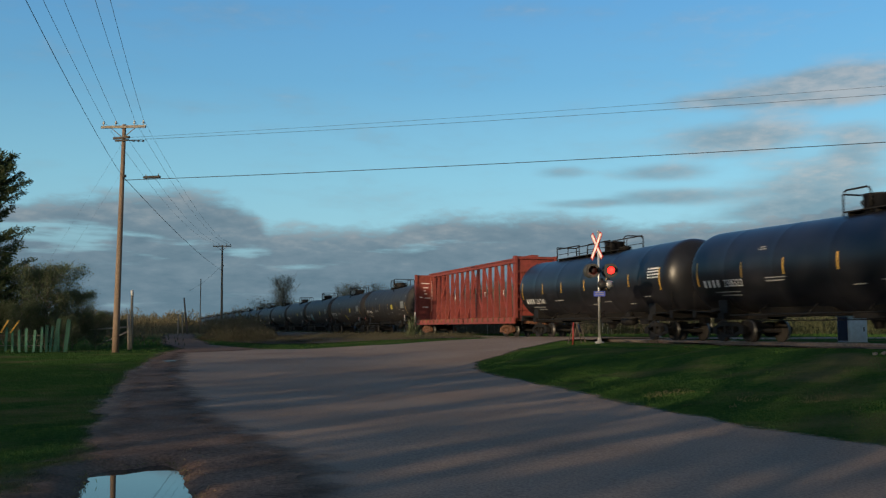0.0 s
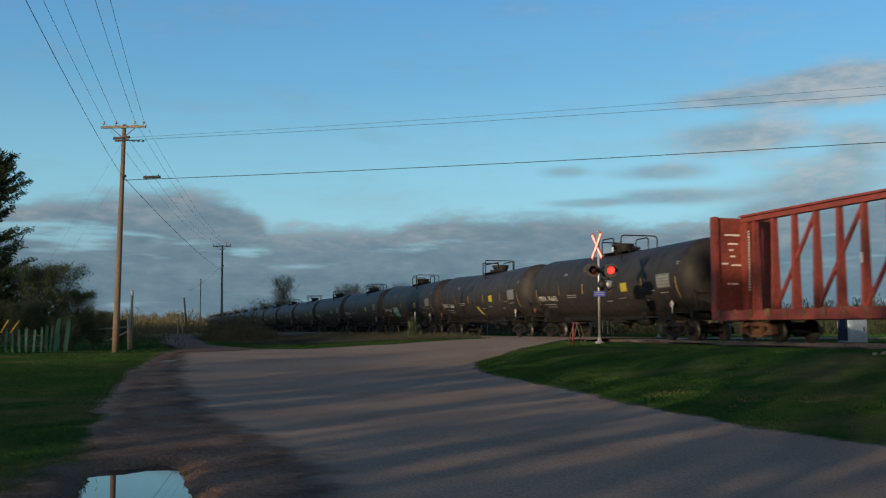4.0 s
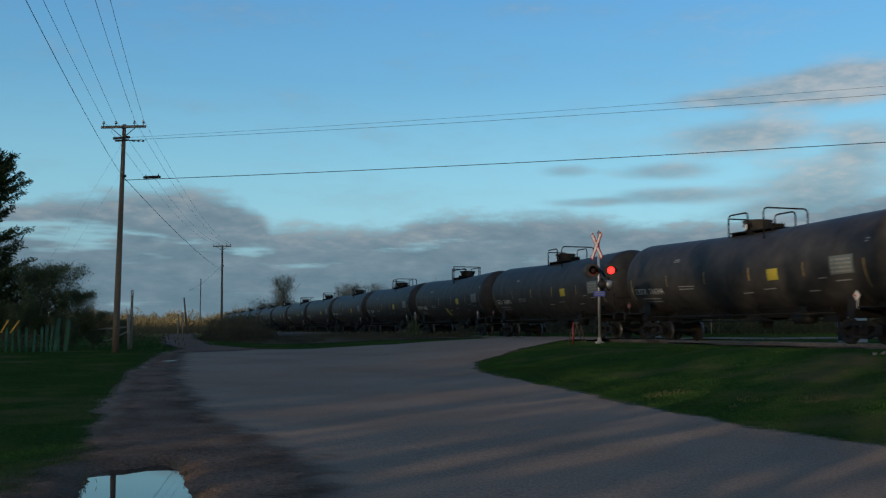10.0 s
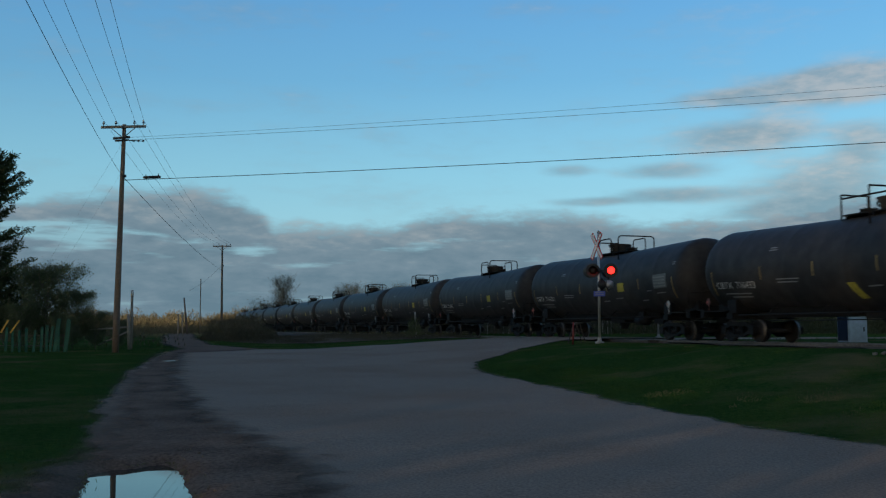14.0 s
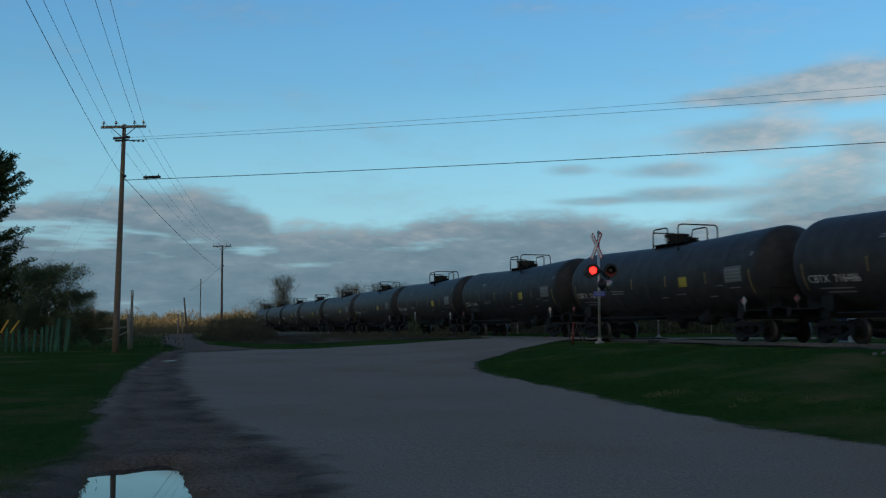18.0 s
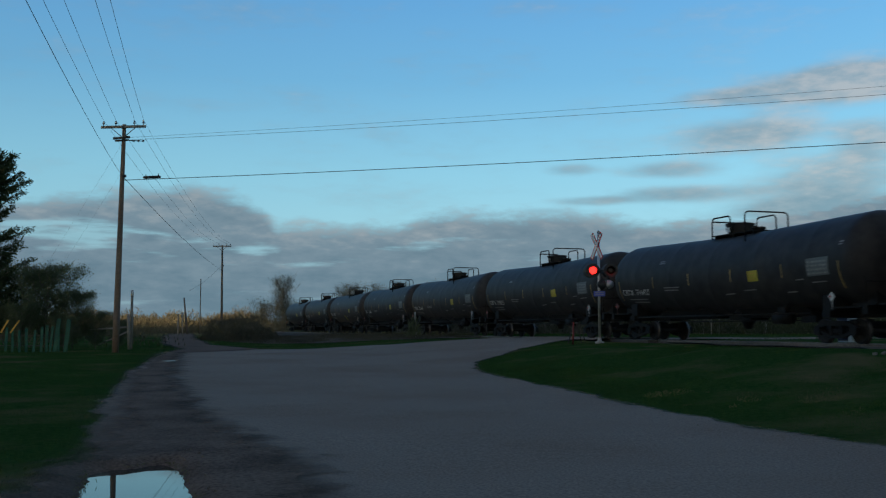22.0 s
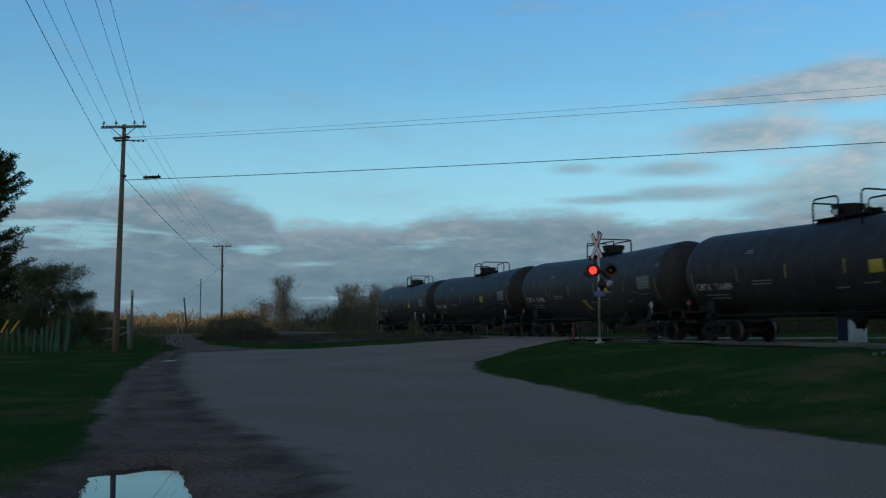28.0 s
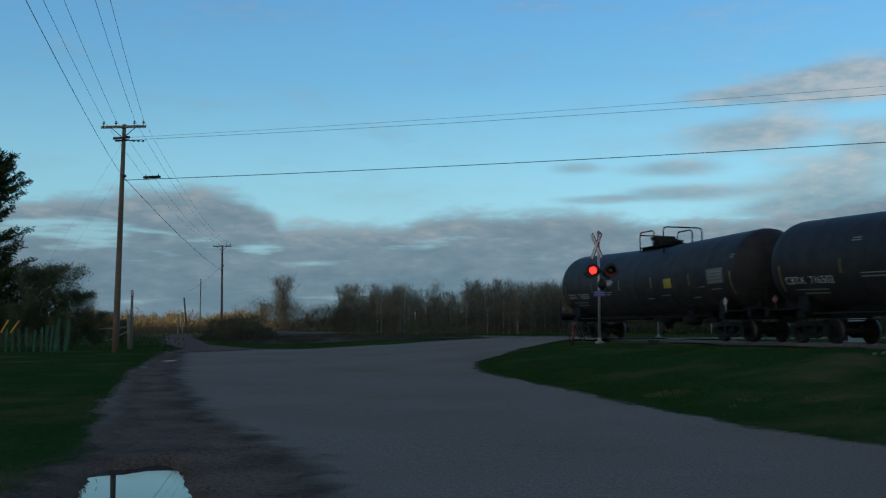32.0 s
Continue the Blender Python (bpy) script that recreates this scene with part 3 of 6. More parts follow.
    add_lathe(bm, [(0.50, 0.16), (0.66, 0.2), (0.86, 0.34), (1.2, 0.36)], "z", 16, (0.3, 0, 0))
    add_box(bm, -0.45, 1.05, -0.4, 0.4, 0.84, 1.1)
    part("bottom_outlet", bm, M_UNDER, car)
    bm = bmesh.new()
    add_lathe(bm, [(3.2, 0.05), (3.22, 0.22), (4.1, 0.22), (4.12, 0.05)], "x", 16, (0, -0.85, 0.88))
    add_box(bm, 3.45, 3.9, -0.95, -0.7, 1.05, 1.3)
    add_tube(bm, [(-5.6, -0.5, 0.8), (5.6, -0.5, 0.8)], 0.022, 6)
    add_box(bm, 4.5, 5.3, -0.75, -0.45, 0.72, 0.95)
    part("brake_gear", bm, M_UNDER, car)
    # dome platform: walkway, hoops, housing
    zp = Z_TANK + R_TANK
    px0 = -5.2 if long_walk else (-0.5 if gloss else -1.2)
    px1 = 2.3 if long_walk else px0 + 3.0
    dome = 0.6 if long_walk else (px0 + dome_at if gloss else (-0.12 if dome_at < 1.5 else 0.62))
    bm = bmesh.new()
    add_box(bm, px0, px1, -0.62, 0.62, zp + 0.03, zp + 0.07)
    part("walkway", bm, M_UNDER, car)
    for x in (px0 + 0.2, (px0 + px1) / 2, px1 - 0.2):
        bm = bmesh.new()
        add_box(bm, x - 0.03, x + 0.03, -0.6, 0.6, zp - 0.14, zp + 0.03)
        part("walkway_bracket", bm, M_UNDER, car)
    bm = bmesh.new()
    add_lathe(bm, [(zp - 0.1, 0.44), (zp + 0.30, 0.48), (zp + 0.46, 0.58), (zp + 0.49, 0.58), (zp + 0.51, 0.5), (zp + 0.53, 0.1)] if not gloss else
              [(zp - 0.1, 0.5), (zp + 0.5, 0.5), (zp + 0.52, 0.54), (zp + 0.57, 0.54), (zp + 0.58, 0.1)], "z", 20, (dome, 0, 0))
    housing = part("valve_housing", bm, paint, car)
    for a in (0.7, 2.2, 3.7, 5.2):
        bm = bmesh.new()
        x, y = dome + 0.52 * math.cos(a), 0.52 * math.sin(a)
        add_tube(bm, [(x, y, zp + 0.22), (x + 0.06 * math.cos(a), y + 0.06 * math.sin(a), zp + 0.34), (x, y, zp + 0.4)], 0.035, 6)
        part("latch", bm, M_UNDER, housing)
    if not gloss and dome_at < 1.5:
        bm = bmesh.new()
        add_box(bm, dome - 0.13, dome + 0.13, -0.53, -0.5, zp + 0.14, zp + 0.33)
        part("label_plate", bm, M_WHITE, housing, "small white label plate")
    bm = bmesh.new()
    side = 1 if dome_at < 1.5 else -1
    add_lathe(bm, [(zp, 0.24), (zp + 0.16, 0.24), (zp + 0.18, 0.28), (zp + 0.24, 0.26), (zp + 0.25, 0.04)], "z", 14, (dome + side * 1.2, 0, 0))
    lid_x = dome + side * 0.78
    add_tube(bm, [(lid_x, 0.1, zp + 0.06), (lid_x, 0.1, zp + 0.28), (lid_x + 0.2, 0.1, zp + 0.3)], 0.05, 8)
    for a in range(6):
        x, y = dome + side * 1.2 + 0.27 * math.cos(a), 0.27 * math.sin(a)
        add_tube(bm, [(x, y, zp + 0.1), (x, y, zp + 0.27)], 0.025, 6)
    part("manway_lid", bm, M_UNDER, car)
    if long_walk:
        hoops = [((px0, -0.6), (px0 + 2.9, -0.6), 0.62, 0), ((px0, 0.6), (px0 + 2.9, 0.6), 0.78, 1), ((-1.3, -0.6), (px1 - 0.9, -0.6), 0.58, 1), ((-0.9, 0.6), (px1 + 0.2, 0.6), 0.76, 1),
                 ((px0, -0.6), (px0, 0.6), 0.72, 0), ((px1 + 0.2, -0.45), (px1 + 0.2, 0.6), 0.72, 1)]
    elif dome_at < 1.5:
        hoops = [((px0, -0.6), (px0 + 1.3, -0.6), 0.78, 1), ((0.15, 0.6), (1.4, 0.6), 0.72, 1), ((px1, -1.1), (px1, 0.85), 0.76, 1), ((px0, -0.6), (px0, 0.5), 0.66, 0)]
    else:
        hoops = [((px0, -0.6), (px1, -0.6), 0.62, 0), ((px0, -0.6), (px0, 0.5), 0.76, 0), ((px0 + 1.9, -1.1), (px0 + 1.9, 0.95), 0.82, 0), ((px0 + 0.8, 0.6), (px1 - 0.4, 0.6), 0.72, 1)]
    for (xa, ya), (xb, yb), h, soft in hoops:
        bm = bmesh.new()
        a, b = Vector((xa, ya, 0)), Vector((xb, yb, 0))
        d = (b - a).normalized()
        c = 0.16 if soft else 0.03
        foot = [zp + 0.02 - (R_TANK - math.sqrt(R_TANK ** 2 - y * y)) for y in (ya, yb)]
        up = Vector((0, 0, 1))
        add_tube(bm, [a + up * foot[0], a + up * (zp + h - c), a + d * c * 0.3 + up * (zp + h - c * 0.3), a + d * c + up * (zp + h),
                      b - d * c + up * (zp + h), b - d * c * 0.3 + up * (zp + h - c * 0.3), b + up * (zp + h - c), b + up * foot[1]], 0.033, 6)
        if gloss and long_walk and xa != xb:
            m = (a + b) / 2
            add_tube(bm, [m + up * zp, m + up * (zp + h)], 0.022, 6)
            add_tube(bm, [a + up * (zp + h * 0.5), b + up * (zp + h * 0.5)], 0.018, 6)
        part("handrail", bm, M_UNDER, car)
    # reflective strips, placard, stencil panel
    for x in (-4.4, -1.5, 1.5, 4.6) if not gloss else (-4.9, -2.4, 0.4, 2.9, 5.1):
        bm = bmesh.new()
        skin_patch(bm, x - 0.035, x + 0.035, Z_MARK - (0.48 if not gloss else 0.42), Z_MARK + (0.0 if not gloss else 0.15), n=3)
        part("reflector", bm, M_REFLECTOR if gloss else M_REFLECTOR_OLD, car, "orange-yellow reflective strip")
    for s in (-1, 1):
        bm = bmesh.new()
        skin_patch(bm, s * (HALF - 1.15) - 0.035, s * (HALF - 1.15) + 0.035, Z_MARK - (0.65 if gloss else 0.95), Z_MARK + (0.3 if gloss else -0.05), n=5)
        part("reflector", bm, M_REFLECTOR if gloss else M_REFLECTOR_OLD, car, "orange-yellow reflective strip")
    if not gloss:
        bm = bmesh.new()
        skin_patch(bm, 2.6, 3.2, Z_MARK - 0.53, Z_MARK - 0.13)
        pl = part("placard", bm, M_YELLOW, car, "yellow square placard")
        bm = bmesh.new()
        for k in range(3):
            skin_patch(bm, 2.72, 3.08, Z_MARK - 0.46 + k * 0.11, Z_MARK - 0.44 + k * 0.11, lift=0.01, n=1)
        part("lettering", bm, M_REFLECTOR, pl)
        bm = bmesh.new()
        skin_patch(bm, 5.95, 7.05, Z_MARK - 0.5, Z_MARK + 0.1)
        pn = part("stencil_panel", bm, M_PANEL, car, "faded grey data panel")
    else:
        pn = car
    bm = bmesh.new()
    for k in range(4):
        for j in range(5):
            x = (6.9 if gloss else 6.0) + j * 0.2
            skin_patch(bm, x, x + random.uniform(0.09, 0.19), Z_MARK - (0.44 if not gloss else 0.12) + k * 0.13, Z_MARK - (0.38 if not gloss else 0.06) + k * 0.13, lift=0.01, n=1)
    tagged(part("data_lettering", bm, M_WHITE if gloss else M_GREY_TEXT, pn), kind="stuff")
    bm = bmesh.new()
    for x0, x1, z in ((-6.9, -5.3, -0.93), (-6.6, -5.3, -1.06), (-3.5, -2.3, -0.52), (-3.5, -2.4, -0.63), (2.2, 2.9, -0.85), (0.9, 1.5, -0.95), (6.1, 6.8, -0.72), (4.6, 5.1, -1.0), (-3.9, -3.55, 0.62), (-3.95, -3.5, 0.54), (7.55, 7.75, 0.55), (7.55, 7.7, 0.46), (5.3, 5.7, -0.6)):
        if not long_walk or z < -0.6:
            skin_patch(bm, x0, x1, Z_MARK + z - (0.2 if long_walk else 0), Z_MARK + z + (0.035 if not long_walk else -0.165), n=1)
    tagged(part("small_lettering", bm, M_GREY_TEXT, car), kind="stuff")
    bm = bmesh.new()
    for k in range(4):
        if gloss:
            skin_patch(bm, -7.5 + k * 0.3, -7.36 + k * 0.3, Z_MARK - (0.92 if long_walk else 0.72), Z_MARK - (0.64 if long_walk else 0.44), n=2)
    if gloss:
        part("owner_mark", bm, M_WHITE, car)
    else:
        bm.free()
    # square placards set on their points, in holders at both ends of the side
    for x, m in () if gloss else ((7.05, M_SIGN_WHITE), (-7.95, M_PINK)):
        bm = bmesh.new()
        c = Vector((x, -1.5, 1.55))
        add_box(bm, -0.115, 0.115, -0.012, 0.012, -0.115, 0.115, Matrix.Translation(c) @ Matrix.Rotation(math.pi / 4, 4, "Y"))
        add_beam(bm, c + Vector((0, 0.02, -0.4)), c + Vector((0, 0.02, 0.12)), 0.02, 0.02, (0, 1, 0))
        holder = part("placard_holder", bm, m, car, "white diamond placard" if m is M_SIGN_WHITE else "faded pink diamond placard")
        bm = bmesh.new()
        add_box(bm, -0.09, 0.0, -0.018, 0.018, -0.09, 0.0, Matrix.Translation(c) @ Matrix.Rotation(math.pi / 4, 4, "Y"))
        part("placard_field", bm, M_SIGN_RED, holder, "red lower field")
    add_trucks(car, 6.65)
    add_couplers(car, 8.5, CAR, M_UNDER)
    return car


def centerbeam_car():
    """The red lumber flat: a deck, two bulkheads and an open truss down the middle."""
    car = thing("centerbeam_flatcar", "rust-red empty centerbeam lumber car with an open truss", "flat car", group="cars of the train")
    h, w, zt, zd = 11.2, 1.42, 4.92, 1.16
    bm = bmesh.new()
    add_box(bm, -h, h, -0.45, 0.45, 0.82, zd)
    for k in range(33):
        x = -h + 0.3 + k * (2 * h - 0.6) / 32
        add_box(bm, x - 0.06, x + 0.06, -w + 0.01, w - 0.01, zd - 0.16, zd - 0.02)
    part("underframe", bm, M_RUST, car)
    for s in (-1, 1):
        bm = bmesh.new()
        y = s * w
        add_box(bm, -h, h, y - 0.05, y + 0.05, zd - 0.34, zd + 0.03)
        add_box(bm, -h, h, min(y, y - s * 1.0), max(y, y - s * 1.0), zd - 0.02, zd + 0.02)
        part("deck", bm, M_OXIDE, car)
        for k in range(22):
            x = -h + 0.55 + k * (2 * h - 1.1) / 21
            bm = bmesh.new()
            add_box(bm, x - 0.11, x + 0.11, y - 0.09, y + 0.09, zd - 0.22, zd + 0.07)
            # two roadside winches in yellow-orange carry the deck's sunlit patches as colour
            part("winch", bm, M_REFLECTOR_OLD if k % 11 == 3 and s < 0 else M_RUST, car)
    for s in (-1, 1):
        x = s * (h - 0.08)
        bm = bmesh.new()
        add_box(bm, min(x, x - s * 0.05), max(x, x - s * 0.05), -w, w, zd, zt)
        bulk = part("bulkhead", bm, M_OXIDE, car)
        for y in (-w + 0.09, w - 0.09):
            bm = bmesh.new()
            add_box(bm, x - 0.16, x + 0.16, y - 0.09, y + 0.09, zd, zt + 0.02)
            part("corner_post", bm, M_OXIDE, bulk)
        for z in np.linspace(zd + 0.5, zt - 0.12, 5):
            bm = bmesh.new()
            add_box(bm, min(x, x + s * 0.13), max(x, x + s * 0.13), -w + 0.182, w - 0.182, z - 0.05, z + 0.05)
            part("rib", bm, M_OXIDE, bulk)
        bm = bmesh.new()
        add_box(bm, min(s * (h - 0.13), s * (h - 0.6)), max(s * (h - 0.13), s * (h - 0.6)), -0.16, 0.16, zd, zt - 0.2)
        part("end_panel", bm, M_OXIDE, car)
    bm = bmesh.new()
    add_box(bm, -h + 0.14, h - 0.14, -0.15, 0.15, zt - 0.18, zt + 0.02)
    add_box(bm, -h + 0.14, h - 0.14, -0.24, 0.24, zt + 0.02, zt + 0.1)
    part("top_chord", bm, M_OXIDE, car)
    n = 17
    xs = [-(h - 0.9) + k * 2 * (h - 0.9) / n for k in range(n + 1)]
    for k, x in enumerate(xs):
        bm = bmesh.new()
        # posts taper: wide at the deck, narrow under the chord
        v = [bm.verts.new((x + sx * 0.07, sy * wy, z)) for wy, z in ((0.19, zd), (0.10, zt - 0.16)) for sx, sy in ((-1, -1), (1, -1), (1, 1), (-1, 1))]
        for f in ((0, 1, 5, 4), (2, 3, 7, 6), (1, 2, 6, 5), (3, 0, 4, 7), (0, 3, 2, 1), (4, 5, 6, 7)):
            bm.faces.new([v[i] for i in f])
        bmesh.ops.recalc_face_normals(bm, faces=bm.faces[:])
        part("post", bm, M_OXIDE, car)
    # braces span two bays each, leaning towards the middle, where two of them cross
    for foot, head in ((7, 9), (5, 7), (3, 5), (1, 3), (10, 8), (12, 10), (14, 12), (16, 14)):
        bm = bmesh.new()
        add_beam(bm, (xs[head], 0, zt - 0.18), (xs[foot], 0, zd + 0.1), 0.13, 0.10, (0, 1, 0))
        part("brace", bm, M_OXIDE, car)
    # stencils on the bulkhead side panel
    bm = bmesh.new()
    for y, z, l in ((-0.9, 4.2, 0.7), (-0.75, 3.85, 0.45), (-0.7, 3.6, 0.2), (-0.66, 3.35, 0.25), (-1.05, 3.05, 0.3), (-0.6, 3.0, 0.5), (-0.6, 2.25, 0.3), (-0.8, 2.25, 0.12)):
        add_box(bm, -h + 0.13, -h + 0.14, y, y + l, z, z + 0.07)
    for k in range(22):
        add_box(bm, -h + 0.64, -h + 0.74, -0.17, -0.158, 2.0 + k * 0.11, 2.06 + k * 0.11)
    tagged(part("stencil", bm, M_SIGN_WHITE, car, "faded white stencil marks"), kind="stuff")
    for x in (-4.241, 2.424, 6.06):
        bm = bmesh.new()
        add_box(bm, x - 0.03, x + 0.03, -0.175, -0.145, 2.7, 3.05)
        part("reflector", bm, M_SIGN_WHITE, car, "white reflective strip")
    add_trucks(car, 8.9, True)
    add_couplers(car, 11.1, 25.2, M_RUST)
    return car


def heading(u):
    return Matrix.Translation(along(u, 0, RAIL_Z)) @ Matrix.Rotation(TH - math.pi / 2, 4, "Z")


random.seed(11)
TRAIN = []                                       # (car, its place up the line in car lengths)
black = tank_car(M_TANK, False)
tagged(black, "dusty black tank car with a yellow placard and dome platform")
R_TANK, Z_TANK, HALF, Z_MARK, RISE = 1.66, 2.69, 9.05, 2.84, 0.012      # the two glossy cars are a little larger
glossy = tank_car(M_TANK_GLOSS, True, True)
tagged(glossy, "glossy black tank car with a long top walkway")
glossy_b = tank_car(M_TANK_GLOSS, True)
tagged(glossy_b, "glossy black tank car with a dome platform and white stencils")
for c, s in ((glossy, "231760"), (glossy_b, "230322")):
    t = part("car_number", text_mesh(s, 0.42, M_WHITE), None, c, "white stencilled number")
    t.matrix_basis = on_shell(-6.15, Z_MARK - (0.92 if c is glossy else 0.72))
R_TANK, Z_TANK, HALF, Z_MARK, RISE = 1.62, 2.62, 8.68, 2.76, 0.02
NUMBERS = ("716375", "716500", "716422", "716344", "716493", "716433", "716351", "716486", "716509", "716412", "716427", "716523", "716440", "716489", "716450", "716502", "716237")
SHIFT = -1.43 / CAR
other = tank_car(M_TANK, False, False, 1.95)
tagged(other, "dusty black tank car with a yellow tag and placard")
first = {False: True, True: True}
for k in range(17):
    turned = k in (1, 5, 14)
    proto = other if turned else black
    c = proto if first[turned] else copy_thing(proto, Matrix())
    first[turned] = False
    TRAIN.append((c, k - 1 + SHIFT))
red = centerbeam_car()
TRAIN.append((red, -2.252))
TRAIN.append((glossy, -3.41))
TRAIN.append((glossy_b, -4.45))
ME_OWNER = text_mesh("CBTX", 0.40, M_NUMBER)
for k in range(17):
    part("owner_letters", ME_OWNER, None, TRAIN[k][0], "white stencilled letters").matrix_basis = on_shell(-7.3, Z_MARK - 0.71)
    part("car_number", text_mesh(NUMBERS[k], 0.40, M_NUMBER), None, TRAIN[k][0], "white stencilled number").matrix_basis = on_shell(-6.02, Z_MARK - 0.735)
for k in (1, 5, 14):
    bm = bmesh.new()
    skin_patch(bm, 0.15, 0.5, Z_MARK - 1.3, Z_MARK - 0.78, skew=-0.32)
    part("painted_tag", bm, M_TAG, TRAIN[k][0], "slanted yellow painted tag")
bm = bmesh.new()
pale = bmesh.new()
random.seed(6)
for k in range(13):
    x = -4.2 + k * 0.125
    low, high = Z_MARK - 1.25 + random.uniform(0, 0.18), Z_MARK - 0.42 + random.uniform(-0.14, 0.08)
    skin_patch(bm, x, x + 0.122, low, high, n=4, skew=-0.12)
    if k % 3 != 1:
        mid = low + (high - low) * random.uniform(0.3, 0.6)
        skin_patch(pale, x + 0.02, x + random.uniform(0.06, 0.11), mid, high - random.uniform(0.03, 0.12), lift=0.011, n=3, skew=-0.06)
tag = part("graffiti", bm, M_TEAL, TRAIN[2][0], "teal and white graffiti block")
part("graffiti_stroke", pale, M_PALE_TEAL, tag, "pale blue-white spray strokes")

# how far the train has gone, in car lengths
RUN = ((0, -6.314), (2, -5.104), (4, -3.894), (6, -2.684), (7, -2.079), (8, -1.473), (9, -0.873), (11, 0.323), (14, 2.090), (17, 3.821), (21, 6.097), (25, 8.338), (28, 10.010), (30, 11.152), (31, 11.734), (32, 12.325))


# ---- sky with its clouds, a far backdrop that drifts slowly ----
def sky_backdrop():
    R = 3200.0
    azs, els = np.linspace(-100, 100, 81), np.linspace(-1.5, 62, 40)
    bm = bmesh.new()
    uv = bm.loops.layers.uv.new("sky")
    grid = [[bm.verts.new((R * math.sin(radians(a)) * math.cos(radians(e)), R * math.cos(radians(a)) * math.cos(radians(e)), R * math.sin(radians(e)))) for a in azs] for e in els]
    for j in range(len(els) - 1):
        for i in range(len(azs) - 1):
            f = bm.faces.new((grid[j][i], grid[j + 1][i], grid[j + 1][i + 1], grid[j][i + 1]))
            f.smooth = True
            for lp, (jj, ii) in zip(f.loops, ((j, i), (j + 1, i), (j + 1, i + 1), (j, i + 1))):
                lp[uv].uv = (azs[ii] / 100, els[jj] / 100)
    m = bpy.data.materials.new("cloudy_evening_sky")
    m.use_nodes = True
    n, l = m.node_tree.nodes, m.node_tree.links
    n.remove(n["Principled BSDF"])
    uvn = n.new("ShaderNodeUVMap")
    uvn.uv_map = "sky"
    sep = n.new("ShaderNodeSeparateXYZ")
    l.new(uvn.outputs[0], sep.inputs[0])

    def num(op, a, b=None, c=None):
        k = n.new("ShaderNodeMath")
        k.operation = op
        for i, v in enumerate((a, b, c)):
            if v is None:
                continue
            if isinstance(v, (int, float)):
                k.inputs[i].default_value = v
            else:
                l.new(v, k.inputs[i])
        return k.outputs[0]

    def ramp(fac, stops):
        k = n.new("ShaderNodeValToRGB")
        e = k.color_ramp.elements
        while len(e) < len(stops):
            e.new(0.5)
        for el, (p, c) in zip(e, stops):
            el.position, el.color = p, (*c, 1) if len(c) == 3 else (c[0], c[0], c[0], 1)
        l.new(fac, k.inputs[0])
        return k.outputs[0]

    def step(v, a, b):
        k = n.new("ShaderNodeMapRange")
        k.interpolation_type = "SMOOTHSTEP"
        k.inputs[1].default_value, k.inputs[2].default_value = a, b
        l.new(v, k.inputs[0])
        return k.outputs[0]

    az, el = num("MULTIPLY", sep.outputs[0], 100.0), num("MULTIPLY", sep.outputs[1], 100.0)     # degrees

    def cloud_noise(sx, sy, seed, detail=7.0, rough=0.55):
        cv = n.new("ShaderNodeCombineXYZ")
        l.new(num("MULTIPLY", az, sx), cv.inputs[0])
        l.new(num("MULTIPLY", el, sy), cv.inputs[1])
        cv.inputs[2].default_value = seed
        k = n.new("ShaderNodeTexNoise")
        k.inputs["Scale"].default_value, k.inputs["Detail"].default_value, k.inputs["Roughness"].default_value = 1.0, detail, rough
        l.new(cv.outputs[0], k.inputs["Vector"])
        return k.outputs[0]

    clear = ramp(num("DIVIDE", el, 60.0), [(0.0, (0.34, 0.52, 0.58)), (0.09, (0.34, 0.65, 0.76)), (0.15, (0.275, 0.60, 0.77)), (0.24, (0.17, 0.455, 0.72)), (0.34, (0.118, 0.36, 0.69)), (0.7, (0.06, 0.20, 0.55)), (1.0, (0.045, 0.16, 0.48))])
    # height of the low bank's upper edge, by bearing from -30 to +30 degrees
    bearing = num("DIVIDE", num("ADD", az, 30.0), 60.0)
    top = ramp(bearing, [(0.0, (0.66,)), (0.10, (0.70,)), (0.18, (0.77,)), (0.25, (0.82,)), (0.295, (0.775,)), (0.322, (0.70,)), (0.334, (0.60,)), (0.45, (0.61,)), (0.49, (0.68,)), (0.62, (0.69,)), (0.70, (0.62,)), (0.80, (0.64,)), (0.88, (0.74,)), (1.0, (0.82,))])
    n_big, n_mid, n_fine = cloud_noise(0.10, 0.42, 3.1), cloud_noise(0.32, 0.95, 7.7), cloud_noise(0.75, 2.1, 1.9, 8.0, 0.6)
    edge = num("SUBTRACT", num("MULTIPLY", top, 10.0), el)
    edge = num("ADD", edge, num("MULTIPLY_ADD", n_mid, 1.6, -0.75))
    edge = num("ADD", edge, num("MULTIPLY_ADD", n_fine, 1.3, -0.65))
    bank = step(edge, -0.4, 0.9)

    def spot(az0, el0, wa, we):
        """A soft oval at a bearing and height, in degrees."""
        u, v = num("DIVIDE", num("SUBTRACT", az, az0), wa * 1.25), num("DIVIDE", num("SUBTRACT", el, el0), we * 1.25)
        return step(num("SQRT", num("ADD", num("MULTIPLY", u, u), num("MULTIPLY", v, v))), 1.0, 0.15)

    # breaks in the bank where the clear sky shows, mostly in the west
    slits = num("ADD", num("ADD", spot(-21.8, 5.6, 4.2, 0.75), num("MULTIPLY", spot(-10.6, 4.6, 1.9, 0.55), 0.9)), num("MULTIPLY", spot(-20.0, 4.3, 6.0, 0.6), 0.6))
    gap = num("ADD", cloud_noise(0.13, 0.9, 5.0), num("MULTIPLY", slits, 0.22))
